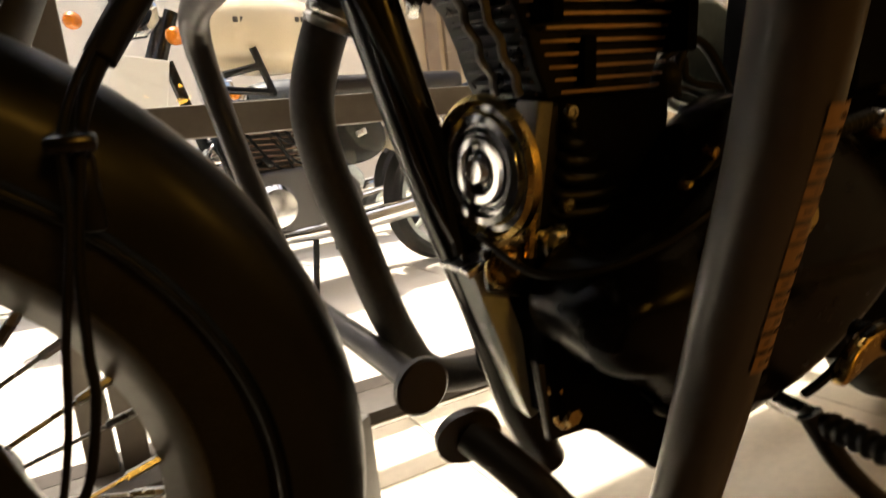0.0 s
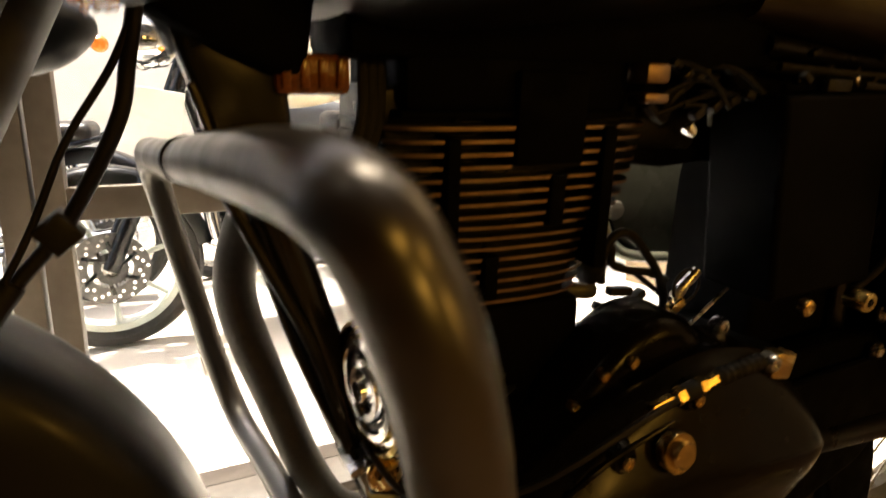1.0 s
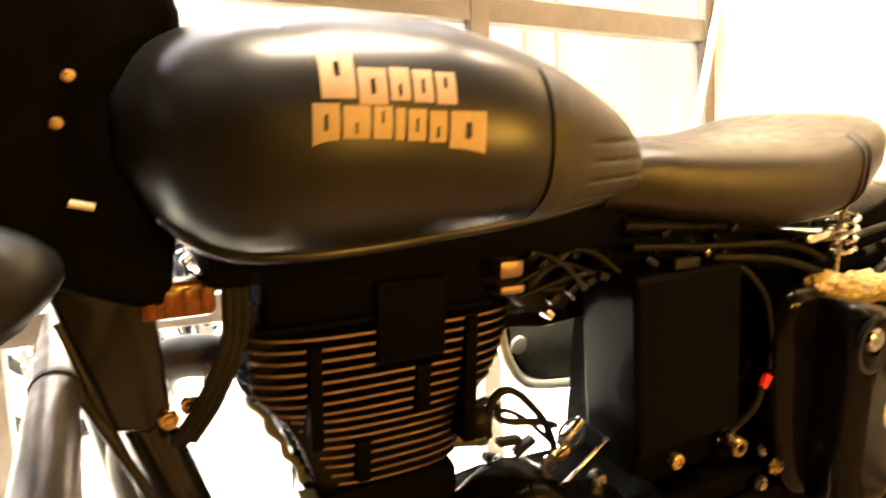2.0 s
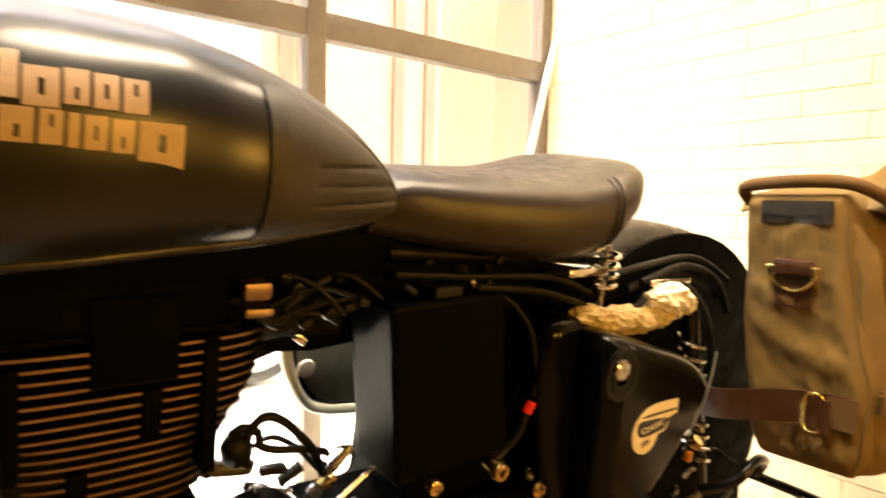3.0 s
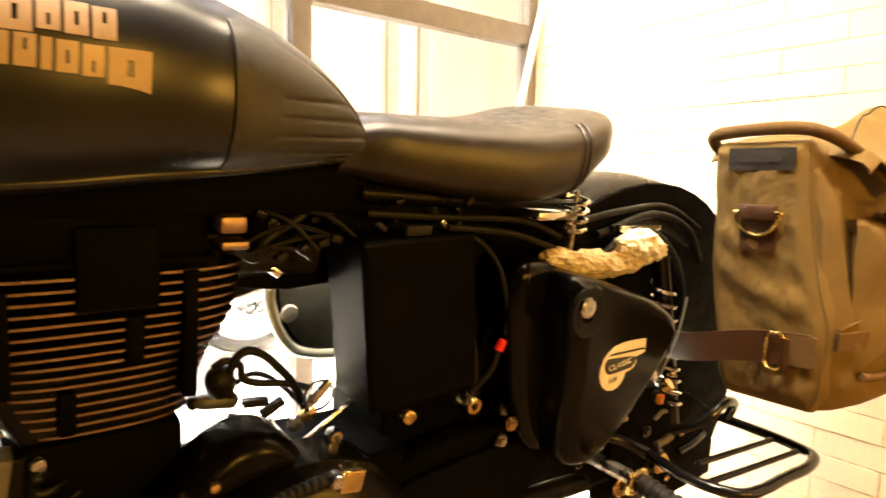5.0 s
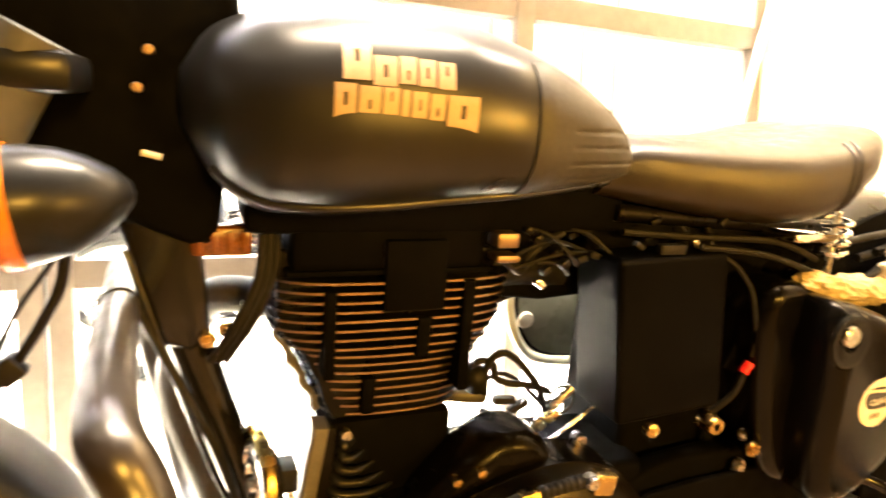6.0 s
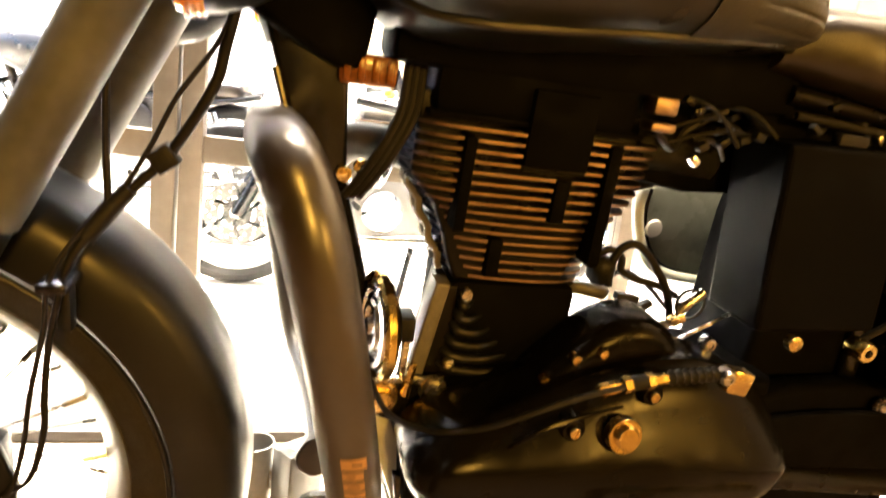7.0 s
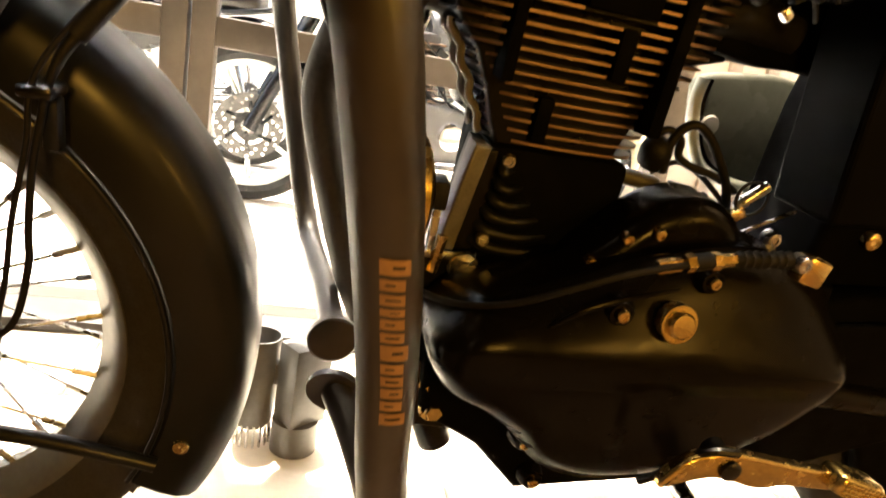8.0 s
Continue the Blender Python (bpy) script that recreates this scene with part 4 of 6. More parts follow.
bp("mount_spacer", tube([(-0.162, -0.062, 0.425), (-0.158, -0.062, 0.462)], 0.0055, 8, 1), ZINC, parent=mount)
low = bp("lower_mount", slab([(-0.165, 0.330), (-0.115, 0.325), (-0.105, 0.245), (-0.15, 0.248)], -0.074, -0.062, 0.003), SATIN, "black lower mount plate")
for p in ((-0.139, -0.074, 0.303), (-0.134, -0.078, 0.274)):
    bp("mount_bolt", hex_bolt(p, AX, 0.0105, 0.010), ZINC, "yellow zinc bolt", low)
plate = bp("front_bracket", moved(box(-0.013, 0.013, -0.022, 0.022, -0.085, 0.085, 0.004), Matrix.Translation((-0.168, -0.022, 0.340)) @ Matrix.Rotation(radians(-20), 4, 'Y')), PANELGREY, "grey box-section front engine bracket")
bp("bracket_clip", moved(box(-0.019, 0.019, -0.026, 0.026, -0.004, 0.004, 0.002), Matrix.Translation((-0.197, -0.022, 0.421)) @ Matrix.Rotation(radians(-20), 4, 'Y')), STEEL, parent=plate)
HA = Vector((-0.98, -0.15, -0.03)).normalized()
HC = Vector((-0.200, -0.056, 0.503))
horn = bp("horn", lathe([(0.0, -0.020), (0.030, -0.018), (0.036, -0.010), (0.0365, 0.0), (0.0, 0.0)], HC, HA, 32), SATIN, "round horn with a brass rim")
bp("rim", lathe([(0.054, 0.006), (0.058, 0.003), (0.0585, -0.004), (0.054, -0.008), (0.0, -0.008), (0.0, -0.001), (0.050, 0.0)], HC, HA, 40), BRASS, "brass horn rim", horn)
bp("face", lathe([(0.0, 0.012), (0.009, 0.012), (0.011, 0.004), (0.018, 0.002), (0.020, 0.0085), (0.026, 0.0085), (0.028, 0.002), (0.036, 0.001), (0.038, 0.007), (0.044, 0.006), (0.046, 0.001), (0.051, 0.000), (0.0, 0.0)], HC, HA, 40), HORNFACE, "ringed chrome horn face", horn)
for rr in (0.0148, 0.032):
    bp("groove", lathe([(rr - 0.0022, 0.0020), (rr + 0.0022, 0.0020), (rr + 0.0022, 0.0042), (rr - 0.0022, 0.0042)], HC, HA, 40, closed=True), SATIN, "dark groove", horn)
bp("terminal", moved(box(-0.012, 0.012, -0.016, 0.016, -0.014, 0.014, 0.003), Matrix.Translation((-0.172, -0.046, 0.500))), RUBBER, parent=horn)
bp("horn_bracket", box(-0.170, -0.163, -0.056, -0.044, 0.425, 0.49, 0.001), STEEL, parent=horn)

# carburettor side: intake, fuel tap, wiring
intake = bp("intake", tube([(0.04, 0.01, 0.70), (0.11, 0.01, 0.71), (0.18, 0.02, 0.70)], 0.026, 18, 5), RUBBER, "black throttle body and intake rubber")
bp("air_filter_box", slab([(0.055, 0.80), (0.27, 0.80), (0.27, 0.665), (0.205, 0.668), (0.15, 0.664), (0.055, 0.675)], 0.0, 0.075, 0.006), SHADEBLACK, "black air filter box", intake)
bp("throttle_body", slab([(0.02, 0.70), (0.13, 0.70), (0.125, 0.662), (0.085, 0.650), (0.02, 0.62)], 0.02, 0.085, 0.006), ENGINE, "black throttle body", intake)
tap = bp("fuel_tap", box(0.042, 0.068, -0.078, -0.050, 0.752, 0.769, 0.003), ALU, "square metal fuel tap")
bp("tap_body", box(0.044, 0.072, -0.076, -0.050, 0.735, 0.744, 0.003), ALU, parent=tap)
bp("tap_pipe", tube([(0.06, -0.06, 0.735), (0.085, -0.055, 0.72), (0.10, -0.05, 0.74), (0.14, -0.05, 0.765)], 0.005, 8, 6), RUBBER, parent=tap)
rng = random.Random(4)
for k in range(12):
    x, y, z = rng.uniform(0.08, 0.175), rng.uniform(-0.085, -0.03), rng.uniform(0.695, 0.775)
    m = CHROME if k == 3 else (RUBBER, ENGINE)[k % 2]
    bp("fitting", moved(box(-0.006, 0.006, -0.005, 0.005, -0.004, 0.004, 0.0015), Matrix.Translation((x, y, z)) @ Matrix.Rotation(rng.uniform(-0.8, 0.8), 4, 'Y')), m, parent=intake)
for k in range(5):
    a = Vector((rng.uniform(0.06, 0.12), rng.uniform(-0.08, -0.03), rng.uniform(0.71, 0.78)))
    b = Vector((rng.uniform(0.14, 0.20), rng.uniform(-0.08, -0.02), rng.uniform(0.71, 0.80)))
    c = (a + b) / 2 + Vector((0, -0.01, rng.uniform(-0.02, 0.02)))
    bp("lead", tube([a, c, b], 0.0024, 7, 6), RUBBER, parent=intake)

# leads, clips and small fittings below the seat and by the starter
for k in range(9):
    x = rng.uniform(0.20, 0.47)
    a = Vector((x, rng.uniform(-0.11, -0.05), rng.uniform(0.755, 0.785)))
    bp("clip", moved(box(-0.006, 0.006, -0.004, 0.004, -0.003, 0.003, 0.001), Matrix.Translation(a) @ Matrix.Rotation(rng.uniform(-1, 1), 4, 'Y')), STEEL if k == 4 else (ENGINE, RUBBER)[k % 2], parent=frame_tubes)
for pts in ([(0.20, -0.08, 0.77), (0.30, -0.09, 0.765), (0.42, -0.10, 0.76), (0.50, -0.10, 0.735)], [(0.30, -0.10, 0.755), (0.40, -0.11, 0.745), (0.50, -0.115, 0.715)]):
    bp("lead", tube(pts, 0.0042, 8, 8), RUBBER, parent=frame_tubes)
bp("starter_motor", tube([(0.060, 0.05, 0.519), (0.066, 0.048, 0.520), (0.100, 0.042, 0.517), (0.106, 0.041, 0.516)], [0.008, 0.010, 0.010, 0.007], 18, 3), GREYPIPE, "dark grey starter motor", engine)
bp("starter_cap", lathe([(0.0, 0.004), (0.008, 0.003), (0.010, -0.004), (0.0, -0.004)], (0.056, 0.048, 0.520), (-0.6, -0.8, 0), 16), RUBBER, parent=engine)
# the looped cable and hoses that show in the gap behind the engine
bp("looped_cable", tube([(0.086, 0.006, 0.540), (0.082, 0.004, 0.566), (0.089, 0.002, 0.588), (0.104, 0.0, 0.5965), (0.124, 0.0, 0.586), (0.143, 0.0, 0.566), (0.160, 0.0, 0.545), (0.174, 0.002, 0.518), (0.184, 0.006, 0.492)], 0.0052, 10, 8), RUBBER, "thick black looped cable", engine)
bp("rubber_dome", lathe([(0.0, 0.016), (0.009, 0.014), (0.015, 0.008), (0.0175, 0.0), (0.0175, -0.016), (0.0, -0.016)], (0.074, 0.012, 0.562), (-0.3, -0.5, 0.8), 20), RUBBER, "black rubber dome", engine)
bp("breather_tube", tube([(0.066, 0.010, 0.578), (0.078, 0.006, 0.586), (0.096, 0.008, 0.577), (0.100, 0.008, 0.560), (0.118, 0.006, 0.551), (0.150, 0.004, 0.545), (0.185, 0.010, 0.530)], 0.0046, 10, 8), RUBBER, "black breather tube", engine)
bp("starter_lead", tube([(0.098, 0.05, 0.528), (0.125, 0.045, 0.546), (0.150, 0.03, 0.538), (0.172, 0.0, 0.515)], 0.0034, 8, 8), RUBBER, parent=engine)
bp("cable_ring", tube([(0.186 + 0.019 * math.cos(a), -0.02, 0.532 + 0.019 * math.sin(a)) for a in (2 * math.pi * q / 14 for q in range(14))], 0.0019, 8, 3, closed=True), RUBBER, "black cable ring", engine)
bp("connector", tube([(0.172, -0.016, 0.519), (0.180, -0.018, 0.528), (0.200, -0.02, 0.549)], [0.0055, 0.0075, 0.0060], 12, 4), STEEL, "plated cable connector", engine)
bp("connector_plug", moved(box(-0.010, 0.010, -0.006, 0.006, -0.006, 0.006, 0.002), Matrix.Translation((0.170, -0.024, 0.513)) @ Matrix.Rotation(-0.5, 4, 'Y')), ZINC, "brass-coloured plug", engine)
for px_, pz_, tilt in ((0.118, 0.524, 0.1), (0.140, 0.512, -0.5), (0.100, 0.505, 0.4)):
    bp("lead_block", moved(box(-0.016, 0.016, -0.006, 0.006, -0.005, 0.005, 0.002), Matrix.Translation((px_, 0.012, pz_)) @ Matrix.Rotation(tilt, 4, 'Y')), RUBBER, parent=engine)
for px_, pz_, r_ in ((0.126, 0.501, 0.006), (0.162, 0.494, 0.007), (0.092, 0.516, 0.005)):
    bp("starter_nut", hex_bolt((px_, -0.01, pz_), AX, r_, 0.008), STEEL, parent=engine)
bp("lever_rod", tube([(0.135, -0.06, 0.493), (0.228, -0.04, 0.53)], 0.0025, 6, 1), STEEL, "thin steel rod", frame_tubes)
bp("rod_end", round_bolt((0.178, -0.075, 0.508), AX, 0.009, 0.010), STEEL, parent=frame_tubes)

# right-hand side panel seen through the gap
panel_edge = [(0.322, 0.5045), (0.259, 0.5125), (0.225, 0.528), (0.202, 0.564), (0.189, 0.606), (0.190, 0.638)]
rp = bp("side_panel", slab(smooth_outline(panel_edge[::-1] + [(0.40, 0.52), (0.40, 0.60), (0.33, 0.655), (0.25, 0.652)], 4), 0.152, 0.174, 0.008), SIDEPANEL, "grey-green right-hand side panel")
bp("panel_rim", tube([(x, 0.149, z) for x, z in panel_edge], 0.0085, 10, 6), PANELGREY, "pale rolled rim", rp)
bp("panel_groove", tube([(x + 0.013, 0.150, z + (0.006 if z < 0.56 else 0.0)) for x, z in panel_edge], 0.0028, 8, 6), SATIN, parent=rp)
bp("panel_screw", lathe([(0.0, 0.005), (0.012, 0.004), (0.014, 0.0), (0.0, -0.004)], (0.220, 0.148, 0.581), AX, 20), WHITECARD, "pale round screw head", rp)

# battery box between engine and tool box
bat = bp("battery_box", loft([[(x0, y, z) for x0, z in ((0.180, 0.744), (0.338, 0.750), (0.366, 0.546), (0.207, 0.538))] for y in (-0.110, -0.02)]), BOXBLACK, "flat black battery box", smooth=False)
bm = bmesh.new()
bm.from_mesh(bat.data)
bmesh.ops.bevel(bm, geom=bm.edges[:], offset=0.006, segments=3, affect='EDGES', profile=0.5)
bm.to_mesh(bat.data)
bm.free()
bp("box_clip", box(0.236, 0.272, -0.108, -0.095, 0.748, 0.760, 0.002), RUBBER, parent=bat)
bp("box_bolt", round_bolt((0.253, -0.117, 0.532), AX, 0.0095, 0.006), ZINC, "plated bolt", bat)
lock = bp("steering_lock", lathe([(0.0, 0.010), (0.005, 0.010), (0.0055, 0.012), (0.0105, 0.012), (0.0125, 0.009), (0.0125, -0.012), (0.0, -0.012)], (0.353, -0.112, 0.525), AX, 28), ZINC, "round steel key lock")
bp("key_slot", box(0.3518, 0.3542, -0.1252, -0.1215, 0.520, 0.530, 0.0003, 1), SATIN, parent=lock)
bp("breather_hose", tube([(0.338, -0.105, 0.742), (0.354, -0.11, 0.731), (0.380, -0.112, 0.703), (0.394, -0.112, 0.672), (0.403, -0.112, 0.640), (0.403, -0.112, 0.612)], 0.0029, 10, 8), RUBBER, "black breather hose")
plugr = bp("fuse_plug", tube([(0.402, -0.112, 0.604), (0.394, -0.112, 0.590)], 0.0062, 12, 2), RED, "small red plug")
bp("plug_tail", tube([(0.394, -0.112, 0.590), (0.388, -0.108, 0.560), (0.37, -0.095, 0.53)], 0.0045, 10, 5), RUBBER, parent=plugr)

# tool box: rounded triangular pannier with lock and badge
tb = smooth_outline([(0.452, 0.684), (0.475, 0.699), (0.567, 0.674), (0.655, 0.645), (0.702, 0.612), (0.700, 0.570), (0.655, 0.515), (0.600, 0.458), (0.552, 0.422), (0.510, 0.418), (0.482, 0.436), (0.468, 0.490), (0.462, 0.60)], 5)
tool = bp("tool_box", slab(tb, -0.186, -0.085, 0.026, 6), TOOLBLACK, "glossy black triangular tool box")
tb2 = smooth_outline([(0.400, 0.690), (0.44, 0.712), (0.53, 0.690), (0.60, 0.66), (0.60, 0.50), (0.53, 0.43), (0.47, 0.43), (0.43, 0.50), (0.405, 0.60)], 5)
bp("tool_box_body", slab(tb2, -0.130, -0.04, 0.02, 5), TOOLBLACK, parent=tool)
bp("box_lock", lathe([(0.0, 0.004), (0.004, 0.004), (0.0045, 0.006), (0.011, 0.006), (0.0135, 0.004), (0.0135, -0.008), (0.0, -0.008)], (0.468, -0.186, 0.663), AX, 28), STEEL, "round steel lock", tool)
bp("lock_dish", lathe([(0.014, 0.0008), (0.024, 0.0012), (0.030, 0.0030), (0.034, 0.0022), (0.037, -0.002)], (0.474, -0.186, 0.655), AX, 36), TOOLBLACK, parent=tool)
BY = -0.1872
bdg = [(0.613, 0.600), (0.594, 0.6015), (0.576, 0.602), (0.558, 0.6015), (0.541, 0.5985), (0.529, 0.592), (0.520, 0.583), (0.516, 0.571), (0.5165, 0.560), (0.521, 0.549), (0.528, 0.541), (0.538, 0.535), (0.550, 0.533), (0.560, 0.535), (0.568, 0.541), (0.573, 0.549), (0.575, 0.5555), (0.588, 0.558), (0.595, 0.563), (0.597, 0.569), (0.595, 0.576), (0.604, 0.5775), (0.614, 0.580)]
badge = bp("badge", slab(bdg, BY, BY + 0.003, 0.0), CREAM, "cream and black side badge", tool, smooth=False)
bp("badge_line", slab([(0.528, 0.5865), (0.540, 0.5895), (0.611, 0.5875), (0.611, 0.5845), (0.545, 0.5860)], BY - 0.0006, BY, 0), SATIN, parent=badge, smooth=False)
bp("badge_band", slab(smooth_outline([(0.528, 0.5815), (0.542, 0.582), (0.590, 0.577), (0.594, 0.569), (0.587, 0.562), (0.571, 0.560), (0.537, 0.559), (0.527, 0.566), (0.524, 0.575)], 3), BY - 0.0006, BY, 0), SATIN, parent=badge, smooth=False)


def lettering(text, at, size, mat, parent, slope=0.0, stretch=1.0):
    c = bpy.data.curves.new("lettering", 'FONT')
    c.body, c.size, c.align_x, c.align_y, c.extrude = text, size, 'CENTER', 'CENTER', 0.0002
    tmp = bpy.data.objects.new("tmp", c)
    scene.collection.objects.link(tmp)
    me = bpy.data.meshes.new_from_object(tmp.evaluated_get(bpy.context.evaluated_depsgraph_get()))
    bpy.data.objects.remove(tmp)
    me.transform(Matrix.Translation(at) @ Matrix.Rotation(radians(slope), 4, 'Y') @ Matrix.Diagonal((stretch, 1, 1, 1)) @ Matrix.Rotation(radians(90), 4, 'X'))
    me.materials.clear()
    me.materials.append(mat)
    ob = new("lettering", me)
    ob.parent = parent
    return ob


lettering("CLASSIC", (0.559, BY - 0.0009, 0.5700), 0.0118, CREAM, badge, -6, 1.15)
lettering("500", (0.547, BY - 0.0004, 0.5485), 0.0105, SATIN, badge, -6, 1.2)

# rear: wheel, mudguard, dampers, exhaust
RX, RZ = 0.70, 0.308
spoked_wheel(bike, (RX, 0.0, RZ), TYRE, tread=False)
bp("rear_mudguard", mudguard((0.735, 0.0, 0.425), 0.392, 0.085, radians(12), radians(150), lip=0.085), ENGINE, "satin black rear mudguard")
for side in (-1, 1):
    d = bp("damper", tube([(0.725, side * 0.117, 0.70), (0.86, side * 0.117, 0.36)], 0.015, 14, 1), SATIN, "rear damper with a chrome spring")
    pts = []
    for k in range(121):
        u = k / 120
        a = 2 * math.pi * 10 * u
        pts.append((0.742 + 0.092 * u + 0.020 * math.cos(a), side * 0.117 + 0.020 * math.sin(a), 0.655 - 0.235 * u))
    bp("damper_spring", tube(pts, 0.0034, 7, 1), CHROME, "chrome coil spring", d)
    bp("swing_arm", tube([(0.30, side * 0.085, 0.335), (0.70, side * 0.09, 0.305)], 0.019, 14, 2), ENGINE, "black swinging arm")
bp("rear_nut", hex_bolt((0.70, -0.135, 0.308), AX, 0.014, 0.012), ZINC, "yellow zinc axle nut")
bp("indicator_tag", box(0.7605, 0.7735, -0.142, -0.132, 0.442, 0.460, 0.003), AMBER, "small amber tag")
bp("rear_plate", slab(smooth_outline([(0.25, 0.44), (0.54, 0.45), (0.53, 0.35), (0.49, 0.29), (0.43, 0.255), (0.25, 0.22)], 4), -0.090, -0.055, 0.010), SHADEBLACK, "black gearbox rear plate")
arc = [radians(-25 + 180 * q / 24) for q in range(25)]
bp("mudguard_valance", slab([(0.735 + 0.386 * math.cos(a), 0.425 + 0.386 * math.sin(a)) for a in arc] + [(0.735 + 0.10 * math.cos(a), 0.425 + 0.10 * math.sin(a)) for a in reversed(arc)], -0.088, -0.080, 0.003), SHADEBLACK, "deep black mudguard side")
# also closes the low gaps that let the bright floor show through
bp("chain_guard", slab(smooth_outline([(0.28, 0.43), (0.62, 0.44), (0.80, 0.45), (0.87, 0.40), (0.86, 0.30), (0.78, 0.24), (0.68, 0.26), (0.60, 0.345), (0.28, 0.365)], 4), -0.108, -0.098, 0.003), SHADEBLACK, "black chain guard")
for pts, r in (([(0.559, -0.12, 0.700), (0.62, -0.125, 0.738), (0.69, -0.125, 0.738), (0.76, -0.125, 0.69), (0.80, -0.125, 0.62), (0.79, -0.125, 0.55), (0.755, -0.12, 0.475)], 0.0055),
               ([(0.60, -0.11, 0.745), (0.70, -0.11, 0.765), (0.80, -0.11, 0.74), (0.86, -0.11, 0.68)], 0.006), ([(0.58, -0.10, 0.735), (0.70, -0.105, 0.752), (0.82, -0.105, 0.71)], 0.006),
               ([(0.50, -0.10, 0.75), (0.62, -0.105, 0.77), (0.74, -0.105, 0.775), (0.85, -0.105, 0.735)], 0.005)):
    bp("loom", tube(pts, r, 10, 8), RUBBER, "black wiring loom")
bp("grab_clip", box(0.60, 0.70, -0.128, -0.112, 0.742, 0.752, 0.003), CHROME, "chrome bracket")

exhaust = bp("exhaust", tube([(-0.17, 0.03, 0.672), (-0.232, 0.060, 0.672), (-0.260, 0.082, 0.640), (-0.276, 0.097, 0.598), (-0.284, 0.106, 0.552), (-0.276, 0.110, 0.500), (-0.250, 0.112, 0.415), (-0.212, 0.115, 0.305), (-0.165, 0.125, 0.238), (-0.06, 0.14, 0.215), (0.15, 0.15, 0.22), (0.35, 0.16, 0.235)], 0.0205, 20, 8), PIPE, "black exhaust pipe")
bp("flange_ring", lathe([(0.021, -0.010), (0.0255, -0.009), (0.027, -0.003), (0.0245, 0.0), (0.027, 0.003), (0.0255, 0.009), (0.021, 0.010)], (-0.262, 0.084, 0.630), (0.35, -0.25, 1), 24, closed=True), STEEL, "stained steel flange ring", exhaust)
bp("exhaust_clamp", lathe([(0.026, -0.006), (0.030, -0.004), (0.030, 0.004), (0.026, 0.006), (0.018, 0.006), (0.018, -0.006)], (-0.20, 0.045, 0.655), (-0.8, 0.35, 0.1), 20, closed=True), STEEL, "finned exhaust clamp", exhaust)
bp("silencer", tube([(0.35, 0.16, 0.235), (0.42, 0.165, 0.24), (0.80, 0.17, 0.27), (1.10, 0.175, 0.30)], [0.022, 0.042, 0.045, 0.036], 20, 5), CHROME, "chrome silencer", exhaust)

# leg guard: one bent tube across the front with flattened feet
guard = bp("leg_guard", tube([(-0.186, -0.19, 0.215), (-0.199, -0.226, 0.252), (-0.211, -0.262, 0.315), (-0.226, -0.290, 0.40), (-0.237, -0.310, 0.475), (-0.253, -0.335, 0.56), (-0.273, -0.354, 0.650), (-0.288, -0.350, 0.702), (-0.302, -0.320, 0.724),
                               (-0.316, -0.15, 0.708), (-0.326, -0.01, 0.690), (-0.340, 0.16, 0.672), (-0.346, 0.275, 0.660), (-0.345, 0.312, 0.635), (-0.335, 0.318, 0.58), (-0.312, 0.305, 0.47), (-0.290, 0.285, 0.37), (-0.272, 0.245, 0.315), (-0.250, 0.13, 0.300), (-0.240, 0.02, 0.298)],
                              [0.0172] * 8 + [0.0165] * 6 + [0.0150] * 6, 22, 8), GUARD, "satin graphite tubular leg guard")
bp("guard_arm", tube([(-0.186, -0.19, 0.215), (-0.212, -0.13, 0.262), (-0.236, -0.075, 0.288)], 0.0165, 20, 6), GUARD, parent=guard)
for c, ax in (((-0.240, 0.004, 0.298), (0.1, -1, 0.0)), ((-0.238, -0.074, 0.288), (0.2, 1, 0.25))):
    ft = lathe([(0.0, 0.004), (0.026, 0.004), (0.0285, 0.002), (0.0285, -0.005), (0.0, -0.005)], c, ax, 28)
    bp("foot_plate", ft, GUARD, "oval foot plate", guard)
bp("guard_band", tube([(-0.3238, -0.036, 0.6935), (-0.3248, -0.022, 0.6915)], 0.0180, 20, 1), RUBBER, "black rubber band", guard)
GUARD_CELLS = [(0.4705, 0.0095), (0.480, 0.0075), (0.4885, 0.0075), (0.4965, 0.0072), (0.5045, 0.0070), (0.5145, 0.0105), (0.5235, 0.0065), (0.531, 0.0065), (0.5375, 0.0045), (0.544, 0.0065), (0.5515, 0.0065), (0.560, 0.0085)]
for k, (zc, h) in enumerate(GUARD_CELLS):
    zc, h = 0.447 + (zc - 0.466) * 1.18, h * 1.18
    wide = 46 if k in (0, 5, 11) else 38
    bm = bmesh.new()
    grid = {}
    for a in range(6):
        for b in range(6):
            ang, z = radians(-106 + wide * a / 5), zc + h * 0.86 * (b / 5 - 0.5)
            x = curve_at([(0.40, -0.226), (0.475, -0.237), (0.56, -0.253), (0.650, -0.273)], z)
            yc = curve_at([(0.40, -0.290), (0.475, -0.310), (0.56, -0.335), (0.650, -0.354)], z)
            grid[a, b] = bm.verts.new((x + 0.0186 * math.cos(ang), yc + 0.0186 * math.sin(ang), z))
    for a in range(5):
        for b in range(5):
            if not (b == 2 and a in ((1, 2, 3), (1, 2), (2, 3))[k % 3]):
                bm.faces.new((grid[a, b], grid[a + 1, b], grid[a + 1, b + 1], grid[a, b + 1]))
    bmesh.ops.recalc_face_normals(bm, faces=bm.faces[:])
    bp("guard_mark", bm, GOLDDIM, "gold printed block", guard)

